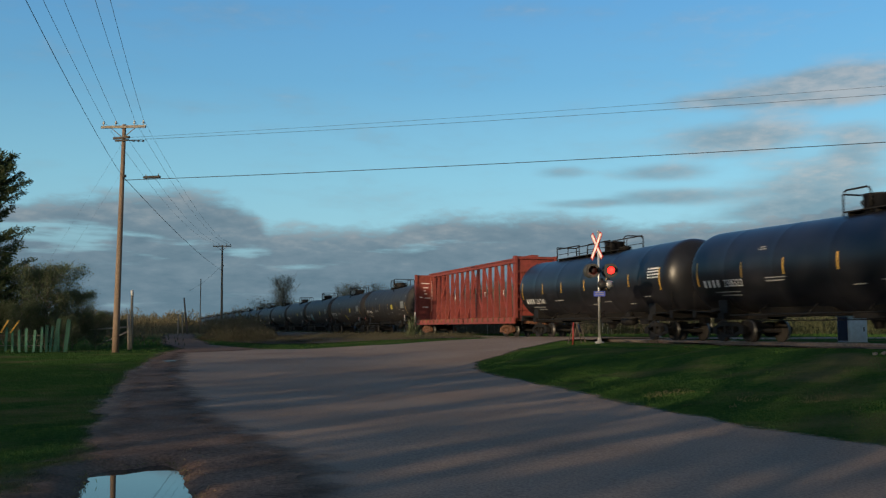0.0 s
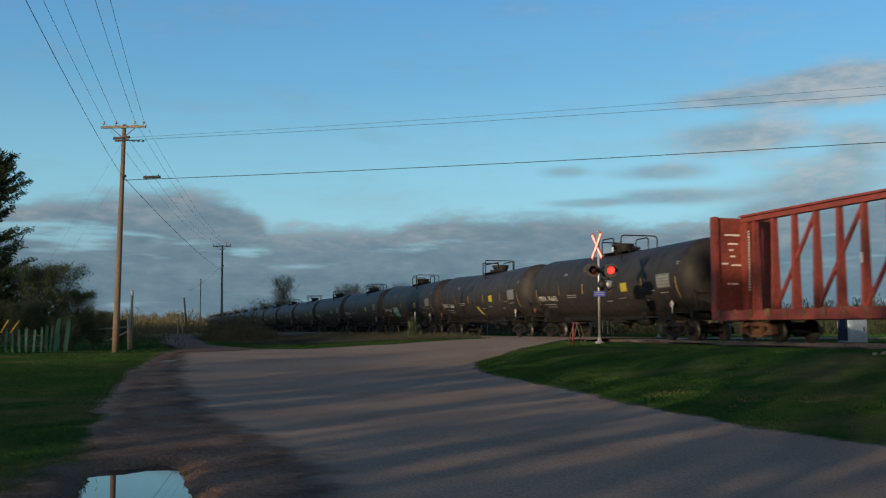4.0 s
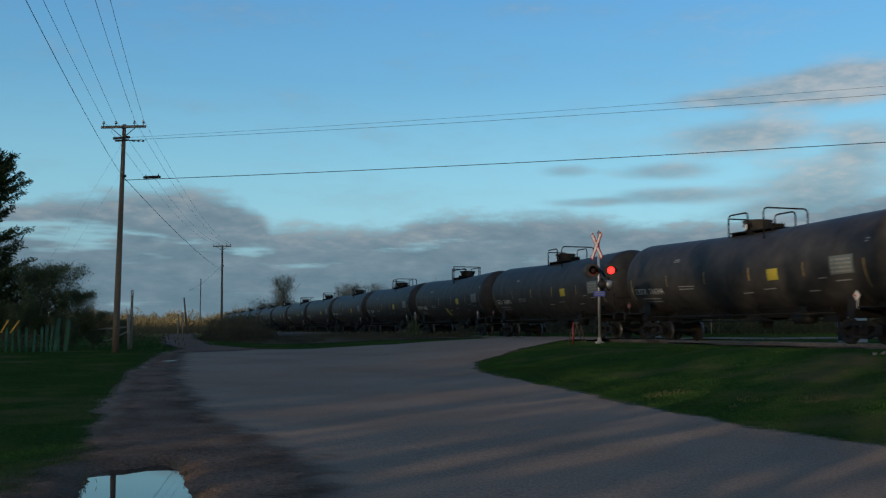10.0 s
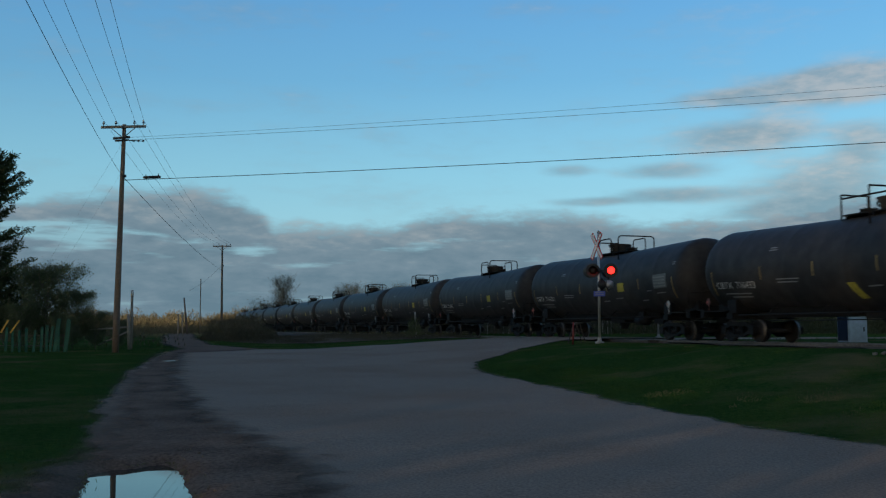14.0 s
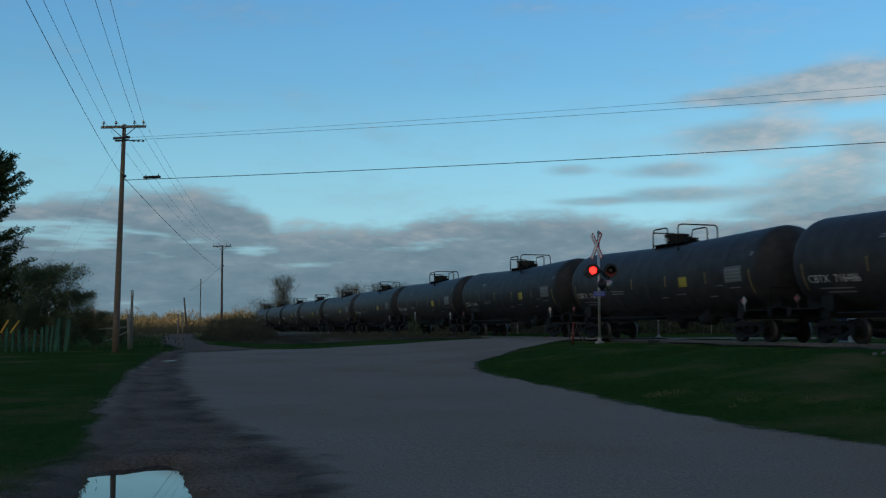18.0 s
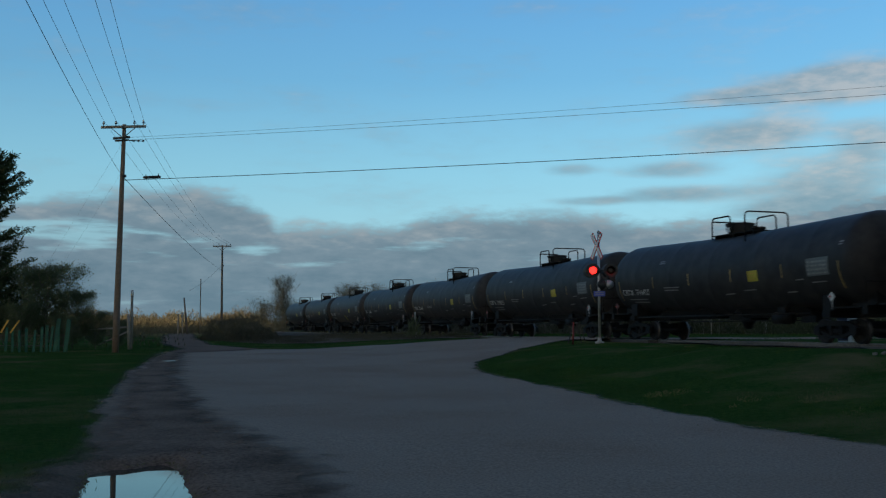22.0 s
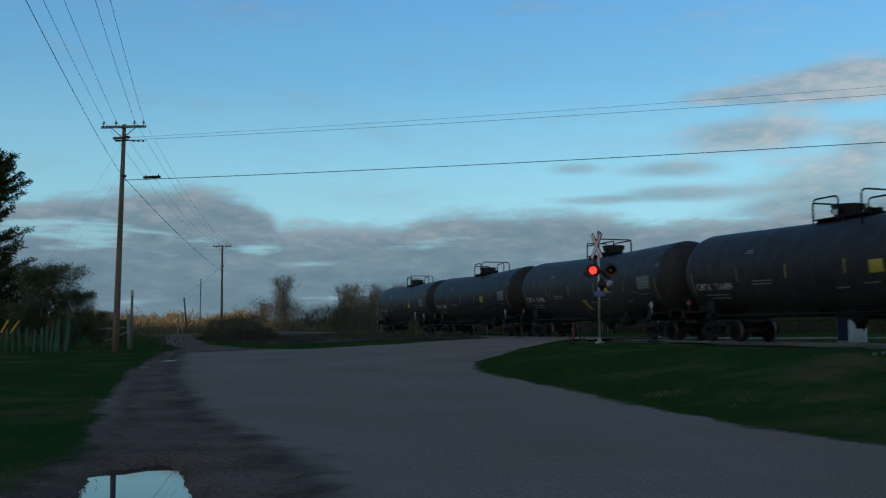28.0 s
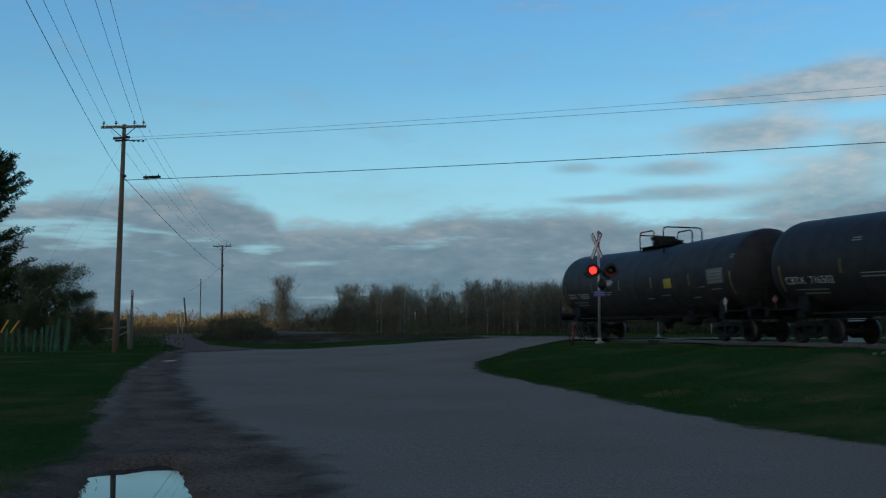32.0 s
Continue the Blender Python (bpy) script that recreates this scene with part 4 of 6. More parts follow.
    bank = num("MULTIPLY", bank, num("SUBTRACT", 1.0, num("MULTIPLY", step(gap, 0.58, 0.74), 0.7)))
    # loose patches higher up on the other side
    banks = spot(21.5, 13.16, 5.4, 1.35)
    for az0, el0, wa, we, much in ((16.7, 12.98, 4.2, 0.63, 0.9), (23.7, 13.47, 4.2, 1.35, 1.0), (17.6, 10.85, 4.9, 1.35, 0.95), (23.9, 10.31, 2.4, 1.35, 0.9), (13.3, 9.07, 3.7, 0.63, 1.0), (7.5, 9.23, 2.0, 0.45, 0.7), (13.3, 7.7, 4.7, 0.63, 1.0), (8.5, 7.4, 2.9, 0.36, 0.8), (22.0, 8.1, 5.7, 1.89, 1.05), (20.6, 6.52, 5.8, 0.81, 1.0), (5.8, 6.76, 3.7, 0.4, 0.7)):
        banks = num("ADD", banks, num("MULTIPLY", spot(az0, el0, wa, we), much))
    banks = num("MINIMUM", banks, 1.1)
    loose = num("ADD", num("MULTIPLY_ADD", n_big, 0.5, num("MULTIPLY_ADD", n_mid, 0.45, num("MULTIPLY", n_fine, 0.12))), num("MULTIPLY", banks, 0.43))
    loose = num("MULTIPLY", step(loose, 0.50, 1.04), 0.8)
    wisp = num("MULTIPLY", step(cloud_noise(0.10, 0.5, 9.0), 0.60, 0.80), 0.25)
    cover = num("MAXIMUM", num("MAXIMUM", bank, loose), wisp)
    lit = num("ADD", num("MULTIPLY_ADD", n_fine, 0.5, num("MULTIPLY", n_mid, 0.6)), num("MULTIPLY", step(edge, 3.5, 0.2), 0.09))
    lit = num("ADD", lit, num("MULTIPLY", num("MULTIPLY", step(az, 4.0, 22.0), step(el, 6.5, 9.5)), 0.21))
    lit = num("MULTIPLY", lit, num("MULTIPLY_ADD", step(el, 1.0, 5.5), 0.20, 0.80))
    colour = ramp(lit, [(0.38, (0.128, 0.212, 0.272)), (0.60, (0.18, 0.265, 0.325)), (0.78, (0.285, 0.35, 0.39)), (0.95, (0.45, 0.455, 0.455))])
    mix = n.new("ShaderNodeMix")
    mix.data_type = "RGBA"
    l.new(cover, mix.inputs[0])
    side = n.new("ShaderNodeMapRange")
    side.inputs[1].default_value, side.inputs[2].default_value, side.inputs[3].default_value, side.inputs[4].default_value = -28.0, 28.0, 0.86, 1.14
    l.new(az, side.inputs[0])
    paler = n.new("ShaderNodeMix")
    paler.data_type, paler.blend_type = "RGBA", "MULTIPLY"
    paler.inputs[0].default_value = 1.0
    l.new(clear, paler.inputs[6])
    l.new(side.outputs[0], paler.inputs[7])
    l.new(paler.outputs[2], mix.inputs[6])
    l.new(colour, mix.inputs[7])
    em = n.new("ShaderNodeEmission")
    l.new(mix.outputs[2], em.inputs[0])
    tr = n.new("ShaderNodeBsdfTransparent")
    fade = num("MULTIPLY", step(num("ABSOLUTE", az), 98.0, 70.0), step(el, 60.0, 35.0))
    ms = n.new("ShaderNodeMixShader")
    l.new(fade, ms.inputs[0])
    l.new(tr.outputs[0], ms.inputs[1])
    l.new(em.outputs[0], ms.inputs[2])
    l.new(ms.outputs[0], n["Material Output"].inputs[0])
    return tagged(new("backdrop", mesh_of("backdrop", bm, m)), "blue evening sky with a low bank of grey clouds", "sky", kind="structure")


backdrop = sky_backdrop()

# ---- plants ----
rng = np.random.default_rng(5)


def slivers(centres, dirs, lengths, widths):
    """Thin four-sided blades: root, two shoulders and a tip."""
    n = len(centres)
    d = dirs / np.linalg.norm(dirs, axis=1)[:, None]
    s = np.cross(d, rng.normal(size=(n, 3)))
    s /= np.linalg.norm(s, axis=1)[:, None] + 1e-9
    L, W = lengths[:, None], widths[:, None]
    v = np.stack([centres, centres + d * L * 0.5 + s * W / 2, centres + d * L, centres + d * L * 0.5 - s * W / 2], 1).reshape(-1, 3)
    return v, np.arange(4 * n).reshape(n, 4)


def blade_mesh(name, sets, material):
    vs, fs, k = [], [], 0
    for v, f in sets:
        vs.append(v)
        fs.append(f + k)
        k += len(v)
    v, f = np.concatenate(vs), np.concatenate(fs)
    me = bpy.data.meshes.new(name)
    me.vertices.add(len(v))
    me.vertices.foreach_set("co", v.astype(np.float32).ravel())
    me.loops.add(f.size)
    me.loops.foreach_set("vertex_index", f.astype(np.int32).ravel())
    me.polygons.add(len(f))
    me.polygons.foreach_set("loop_start", np.arange(0, f.size, 4, dtype=np.int32))
    me.update(calc_edges=True)
    me.materials.append(material)
    return me


def branch_points(height, base, radius, count, upright, seed):
    """Limbs of a tree: polylines from the trunk outwards."""
    r = np.random.default_rng(seed)
    limbs = []
    for k in range(count):
        z0 = base + (height * 0.86 - base) * (k + r.uniform(0, 0.8)) / count
        a = k * 2.4 + r.uniform(-0.4, 0.4)
        reach = radius * (0.45 + 0.55 * math.sin(math.pi * min(1, max(0.12, (z0 - base * 0.6) / (height - base * 0.6))))) * r.uniform(0.75, 1.15)
        rise = reach * upright * r.uniform(0.7, 1.3)
        pts = [Vector((0, 0, z0))]
        for j in range(1, 5):
            t = j / 4
            pts.append(Vector((math.cos(a + 0.25 * t) * reach * t, math.sin(a + 0.25 * t) * reach * t, min(height * 1.02, z0 + rise * t ** 1.2))) + Vector(r.normal(0, 0.05 * reach, 3)))
        limbs.append(pts)
    return limbs


def deciduous(name, height, radius, base, seed, bark, leaf, n_leaves, leaf_size, twig, n_twigs, limbs=16, upright=0.9, trunk_r=None, label="", group="", clump=0.5):
    r = np.random.default_rng(seed)
    t = thing(name, label, "tree", group=group)
    tr = trunk_r or height * 0.014
    bm = bmesh.new()
    lean = r.uniform(-0.03, 0.03, 2) * height
    add_tube(bm, [(lean[0] * k / 5 + r.normal(0, 0.012 * height) * (k > 0) * 0.4, lean[1] * k / 5, height * 0.94 * k / 5) for k in range(6)], [tr * (1 - 0.16 * k) for k in range(6)], 7)
    bl = branch_points(height, base, radius, limbs, upright, seed)
    for pts in bl:
        add_tube(bm, pts, [tr * 0.42 * (1 - 0.22 * j) for j in range(5)], 4, cap=False)
    part("trunk", bm, bark, t)
    segs = [(np.array(p), np.array(q)) for pts in bl for p, q in zip(pts[1:], pts[2:])]
    pick = r.integers(0, len(segs), n_leaves + n_twigs)
    f = r.uniform(0, 1, (len(pick), 1))
    a, b = np.array([segs[i][0] for i in pick]), np.array([segs[i][1] for i in pick])
    c = a + (b - a) * f + r.normal(0, clump * radius * 0.28, (len(pick), 3)) * np.array([1, 1, 0.8])
    c[:, 2] = np.maximum(c[:, 2], 0.2)
    if n_leaves:
        v = slivers(c[:n_leaves], r.normal(size=(n_leaves, 3)), r.uniform(0.6, 1.3, n_leaves) * leaf_size, r.uniform(0.5, 0.9, n_leaves) * leaf_size)
        part("crown", blade_mesh("crown", [v], leaf), None, t)
    if n_twigs:
        ct = c[n_leaves:]
        d = np.stack([ct[:, 0] * 0.5, ct[:, 1] * 0.5, np.full(n_twigs, radius * 0.7)], 1) / radius + r.normal(0, 0.35, (n_twigs, 3))
        v = slivers(ct, d, r.uniform(0.5, 1.3, n_twigs) * height * 0.11, np.full(n_twigs, height * 0.0035))
        part("twig_work", blade_mesh("twig_work", [v], twig), None, t)["kind"] = "stuff"
    return t


def spruce(height, seed, label):
    """Tiers of upswept boughs with gaps between them, each bough a run of needle tufts."""
    r = np.random.default_rng(seed)
    t = thing("spruce_tree", label, "tree")
    bm = bmesh.new()
    add_tube(bm, [(0, 0, 0), (0.05, 0, height * 0.5), (0, 0, height)], [0.17, 0.1, 0.02], 8)
    sets = []
    tiers = [(0.985, 1.2), (0.955, 1.45), (0.92, 1.6), (0.87, 1.85), (0.80, 1.75), (0.725, 1.35), (0.615, 2.0), (0.54, 1.9), (0.465, 2.1), (0.385, 2.0), (0.315, 1.95), (0.235, 1.9), (0.15, 1.7)]
    for k, (f, reach) in enumerate(tiers):
        for j in range(11):
            z = height * f + r.uniform(-0.2, 0.2)
            a = j * math.tau / 11 + k * 1.1 + r.uniform(-0.25, 0.25)
            rr = reach * r.uniform(0.55, 1.08)
            out = np.array([math.cos(a), math.sin(a), 0.0])
            root = np.array([0, 0, z - 0.35])
            mid, tip = out * rr * 0.55 + np.array([0, 0, z - 0.42]), out * rr + np.array([0, 0, z + 0.12])
            add_tube(bm, [tuple(root), tuple(mid), tuple(tip)], [0.035, 0.022, 0.008], 4, cap=False)
            for q in np.linspace(0.35, 1.0, 7):
                c0 = root + (mid - root) * q / 0.55 if q < 0.55 else mid + (tip - mid) * (q - 0.55) / 0.45
                m = 40
                c = c0 + r.normal(0, 0.12, (m, 3)) * np.array([1, 1, 0.55])
                d = out * 0.7 + r.normal(0, 0.5, (m, 3)) + np.array([0, 0, 0.25])
                sets.append(slivers(c, d, r.uniform(0.10, 0.24, m), r.uniform(0.035, 0.075, m)))
    part("trunk", bm, M_BARK, t)
    part("crown", blade_mesh("crown", sets, M_NEEDLE), None, t)
    return t


def put(t, x, y, turn=0.0, scale=1.0, sink=0.03):
    t.matrix_basis = Matrix.Translation((x, y, float(ground_z(x, y)) - sink)) @ Matrix.Rotation(turn, 4, "Z")
    t.scale = (scale, scale, scale)
    return t


def again(t, x, y, turn, scale, sink=0.03):
    c = copy_thing(t, Matrix())
    return put(c, x, y, turn, scale, sink)


put(spruce(10.5, 21, "tall dark green spruce behind the green fence"), -24.5, 52, 0.4)
bush = deciduous("leafy_bush", 4.3, 2.15, 0.25, 31, M_BARK, M_BUSH, 21000, 0.08, M_BARK, 400, limbs=46, upright=1.15, trunk_r=0.05, label="olive-green leafy bush behind the green fence", clump=0.34)
tagged(bush, category="bush")
put(bush, -21.6, 53.0, 0.3, 1.0)
again(bush, -23.6, 54.5, 2.0, 0.95)
again(bush, -20.5, 54.0, 4.0, 0.70)
again(bush, -22.4, 51.5, 5.0, 0.55)
for x, y, f in ((-19.4, 54.5, 0.46), (-18.6, 56.0, 0.36), (-20.3, 52.2, 0.4)):
    tagged(again(bush, x, y, x * 3, f), "low twiggy bush beside the utility pole")

# the spring grove beyond the track, and the shrubs at its edge
GROVE = "spring trees beyond the track"
kinds = [deciduous("birch_tree" if k % 2 else "young_tree", 6.2 + 0.5 * (k % 3), 0.95 + 0.2 * (k % 2), 1.5, 50 + k, M_BIRCH if k % 2 else M_BARK, M_BUD, 420, 0.07, M_BUD, 1000,
                   limbs=20, upright=1.7, trunk_r=0.07, label="slender white-barked birch with a thin spring crown" if k % 2 else "thin grey-brown spring tree in early bud", group=GROVE, clump=0.8) for k in range(6)]
random.seed(8)
count = 0
for k in range(330):
    bearing = random.uniform(-0.105, 0.335)
    nearest = max(92, 31 / (CT * bearing + ST))
    y = random.uniform(nearest, nearest + 32)
    x = bearing * y
    s = random.uniform(0.48, 0.83) * (0.9 if bearing < 0.02 else 1.0) * y / 108
    if from_track(x, y) > -7:
        continue
    if count < 6:
        put(kinds[count], x, y, random.uniform(0, 6), s)
    else:
        again(kinds[count % 6], x, y, random.uniform(0, 6), s)
    count += 1
shrub = deciduous("shrub", 2.2, 1.5, 0.2, 71, M_BARK, M_DARK_BRUSH, 3600, 0.075, M_BUD, 1100, limbs=22, upright=0.9, trunk_r=0.035, label="dense brownish shrub in early leaf", group="shrubs along the railway", clump=0.8)
tagged(shrub, category="shrub")
put(shrub, -19.4, 157, 0.0, 1.66)
for x, y, s in ((-20.6, 116, 1.45), (-18.2, 115.5, 1.35), (-22.4, 113, 1.1), (-23.6, 111, 1.0), (-25.0, 112, 1.15), (-12.9, 119, 1.3), (-11.5, 118, 1.2), (-16.6, 120, 1.1), (-18.6, 114, 0.9), (-20.2, 104, 0.8), (-21.2, 101, 0.85), (-22.4, 100, 0.8), (-23.4, 103, 0.75), (-19.6, 99, 0.7), (-24.6, 108, 0.85), (-26.5, 113, 0.9),
                (-28.5, 121, 1.0), (-21.8, 96, 0.65), (-6, 116, 0.9), (-2, 112, 0.9), (2, 104, 0.8), (5, 98, 0.9), (13, 90, 0.8), (22, 93, 1.0), (18, 92, 0.7), (28, 90, 0.8)):
    # those before the railway stay low; the others stand behind it
    f = max(1.0, (TRACK_D + 5.5) / (x * CT + y * ST)) if x > -0.19 * y else 1.0
    again(shrub, x * f, y * f, x * 1.7, s * f * (0.8 if x <= -0.19 * y else 1.0))
tall = deciduous("willow_tree", 7.2, 1.6, 1.4, 77, M_BARK, M_BUD, 7000, 0.10, M_BUD, 1500, limbs=22, upright=1.6, trunk_r=0.09, label="tall budding tree standing over the shrubs", group="shrubs along the railway", clump=0.7)
put(tall, -33.6, 204, 0.8, 1.5)
again(tall, -41.5, 226, 2.8, 0.8)


def field_stuff(name, n, x0, x1, y0, y1, h0, h1, w, material, label, spread=0.25, ok=None, category="grass"):
    y = rng.uniform(y0, y1, n)
    x = rng.uniform(x0, x1, n)
    if ok is not None:
        k = ok(x, y)
        x, y = x[k], y[k]
    c = np.stack([x, y, ground_z(x, y) - 0.02], 1)
    d = rng.normal(0, spread, (len(x), 3)) + np.array([0, 0, 1.0])
    return tagged(new(name, blade_mesh(name, [slivers(c, d, rng.uniform(h0, h1, len(x)), np.full(len(x), w) * rng.uniform(0.6, 1.4, len(x)))], material)), label, category, kind="stuff")


def clumps(name, n, per, x_of, y0, y1, h, r, w, material, label):
    """Many clumps of upright brush along a strip of far ground."""
    sets = []
    for k in range(n):
        y = rng.uniform(y0, y1)
        x = x_of(y)
        if abs(from_track(x, y)) < 5.5 and 90 < y < 425:
            continue
        hh, rr = h * rng.uniform(0.5, 1.2), r * rng.uniform(0.6, 1.4)
        p = rng.normal(0, 0.42, (per, 3)) * np.array([rr, rr, 0])
        c = np.stack([x + p[:, 0], y + p[:, 1], np.full(per, float(ground_z(x, y))) + hh * rng.uniform(0, 0.75, per) * np.exp(-(p[:, 0] ** 2 + p[:, 1] ** 2) / (rr * rr))], 1)
        d = rng.normal(0, 0.4, (per, 3)) + np.array([0, 0, 1.0])
        sets.append(slivers(c, d, np.minimum(hh * rng.uniform(0.12, 0.34, per), 3.6 * w), np.full(per, w)))
    return tagged(new(name, blade_mesh(name, sets, material)), label, "brush", kind="stuff")


clumps("far_woods", 560, 300, lambda y: y * rng.uniform(-0.50, -0.19), 330, 560, 9.5, 5.0, 0.24, M_GOLD, "far golden scrub wood in evening light")
clumps("far_brush", 360, 300, lambda y: y * rng.uniform(-0.50, -0.195), 140, 290, 1.8, 3.0, 0.085, M_GOLD, "tan and olive brush on the far field")
clumps("far_thicket", 640, 120, lambda y: y * rng.uniform(-0.02, 0.66), 190, 300, 9.0, 5.0, 0.26, M_THICKET, "brownish thicket closing the field behind the grove")
clumps("low_thicket", 420, 110, lambda y: y * rng.uniform(-0.21, -0.01), 150, 330, 3.4, 3.5, 0.2, M_THICKET, "low dark thicket beyond the railway")
clumps("grove_undergrowth", 380, 140, lambda y: y * rng.uniform(-0.03, 0.34), 94, 126, 4.0, 2.2, 0.085, M_THICKET, "brown undergrowth among the spring trees")
clumps("thicket_edge", 150, 140, lambda y: y * rng.uniform(-0.112, -0.02), 132, 172, 4.6, 2.6, 0.10, M_THICKET, "brown thicket at the end of the grove")
clumps("reed_bed", 420, 150, lambda y: y * rng.uniform(0.16, 0.62), 85, 160, 2.6, 3.2, 0.09, M_REED, "pale tan reeds beyond the railway")
clumps("green_thicket", 110, 130, lambda y: rng.uniform(-60, -17.8 - 0.3 * max(0, y - 60)), 57, 120, 1.5, 2.0, 0.08, M_DARK_BRUSH, "dark scrub beside the dirt lane")


DRY = ((4.9, 20.7, 1.0, 0.7), (5.8, 20.4, 0.7, 0.6), (6.4, 18.9, 1.0, 1.1), (7.1, 18.3, 1.2, 1.2), (8.4, 18.0, 1.0, 0.9))


def dry_spot(x, y):
    """Where the bank's grass has withered, in streaks along the slope."""
    near = np.zeros(x.shape)
    for cx, cy, rx, ry in DRY:
        near = np.maximum(near, 1 - np.hypot((x - cx) / rx, (y - cy) / ry))
    return near + 0.35 * wave(x, y, 0.5, 6.0) > 0.25


def off_road(x, y):
    thin = rng.exponential(0.22, len(x)) - 0.18
    return (inside_distance(x, y, ROAD) < thin) & (inside_distance(x, y, LANE) < thin - 0.2) & (inside_distance(x, y, SHOULDER) < thin) & (np.abs(from_track(x, y)) > 2.9)


field_stuff("verge_grass", 270000, -26, -3.6, 7, 46, 0.025, 0.075, 0.007, M_GRASS_BLADE, "short green roadside grass", 0.45, off_road)
field_stuff("island_grass", 380000, 0.5, 26, 11, 46, 0.025, 0.08, 0.007, M_GRASS_BLADE, "uneven green grass on the bank before the track", 0.45, lambda x, y: off_road(x, y) & (from_track(x, y) > 4.6 + 0.5 * wave(x, y, 1.1)) & ~dry_spot(x, y))
field_stuff("track_grass", 50000, -24, 40, 46, 100, 0.06, 0.20, 0.02, M_GRASS_BLADE, "long green grass along the railway", 0.4, lambda x, y: off_road(x, y) & (inside_distance(x, y, EMBANKMENT) < rng.exponential(0.5, len(x)) - 0.3))
field_stuff("dry_grass", 230000, 4, 22, 14, 34, 0.03, 0.09, 0.009, M_DRY_BLADE, "dry yellow grass in the bank", 0.6, lambda x, y: off_road(x, y) & dry_spot(x, y))

def bank_x(y):
    """A place on the bank, clear of the road."""
    for k in range(20):
        x = (TRACK_D - rng.uniform(5.0, 13.0) - y * ST) / CT
        if inside_distance(np.array([x]), np.array([y]), ROAD)[0] < -0.7:
            return x
    return (TRACK_D - 5.0 - 25.0 * ST) / CT


clumps("grass_tufts", 260, 170, bank_x, 15, 33, 0.14, 0.6, 0.013, M_GRASS_BLADE, "longer grass tufts on the bank")

def embankment_x(y):
    """A place on the weedy ground between the grass strip and the rails."""
    edge = np.interp(y, [p[1] for p in EMBANKMENT[:10]], [p[0] for p in EMBANKMENT[:10]])
    return rng.uniform(edge - 0.6, (TRACK_D - 2.9 - y * ST) / CT)


clumps("embankment_weeds", 520, 90, embankment_x, 60, 89.9, 0.45, 0.9, 0.022, M_BANK_BRUSH, "dark dry weeds on the railway embankment")
sets = []
for k in range(330):
    y = rng.uniform(76, 118)
    x = rng.uniform(max(-0.252 * y, float(np.interp(y, [p[1] for p in EMBANKMENT[:10]], [p[0] for p in EMBANKMENT[:10]])) - 1.0), -0.178 * y)
    hh, p = rng.uniform(0.3, 1.45), rng.normal(0, 0.5, (110, 2))
    c = np.stack([x + p[:, 0], y + p[:, 1], float(ground_z(x, y)) + hh * rng.uniform(0, 0.8, 110) * np.exp(-(p ** 2).sum(1))], 1)
    sets.append(slivers(c, rng.normal(0, 0.8, (110, 3)) + np.array([0, 0, 0.8]), hh * rng.uniform(0.12, 0.3, 110), np.full(110, 0.035)))
tagged(new("brush_bank", blade_mesh("brush_bank", sets, M_BANK_BRUSH)), "brown tangled brush round the distant utility pole", "brush", kind="stuff")


def puddle_rim(x, y):
    sd = inside_distance(x, y, PUDDLE_EDGE)
    return (sd < -0.1) & (sd > -0.25 - rng.exponential(0.45, len(x))) & (wave(x, y, 0.5, 3.0) + 0.5 * wave(x, y, 0.15) > -0.25)


field_stuff("dead_grass", 26000, -5.0, -0.8, 8.5, 14.0, 0.015, 0.05, 0.007, M_DRY_BLADE, "flattened tan dead grass round the puddle", 0.9, puddle_rim)

# trees added out of view behind the road, whose shadows fall across it
h_dir, q_dir = Vector((-TO_SUN.x, -TO_SUN.y, 0)).normalized(), Vector((-TO_SUN.y, TO_SUN.x, 0)).normalized()
shade = [deciduous("roadside_tree", 13.0, 1.7, 1.8, 90 + k, M_BARK, M_LEAF, 1350, 0.25, M_BARK, 200, limbs=22, upright=1.0, trunk_r=0.15, label="tall slender leafy tree out of view, added to shade the road", group="trees behind the road", clump=0.36) for k in range(4)]
random.seed(2)
q, k = -62.0, 0
while q < 30:
    # heights by bearing set where these trees block the sun
    if q < -43.5:
        tall = random.uniform(1.1, 1.25)
    elif q < -31:
        tall = random.uniform(0.62, 0.72)
    elif q < -17.5:
        tall = random.choice((0.76, 0.84, 0.92))
    elif q < -13.5:
        tall = random.choice((0.85, 1.05, 1.3))
    elif q < -3:
        tall = random.choice((0.68, 0.85, 1.12, 1.3))
    else:
        tall = random.choice((0.95, 1.1, 1.25, 1.4))
    p = q_dir * q - h_dir * random.uniform(22, 36)
    (put if k < 4 else again)(shade[k % 4], p.x, p.y, random.uniform(0, 6), tall * random.uniform(0.96, 1.05))
    q += random.uniform(1.1, 2.0) if q > -17 else random.uniform(1.4, 2.3)
    k += 1
for q, s0, s in ((-15.6, 31, 1.42), (-18.5, 30, 1.2)):
    p = q_dir * q - h_dir * s0
    again(shade[k % 4], p.x, p.y, q, s)


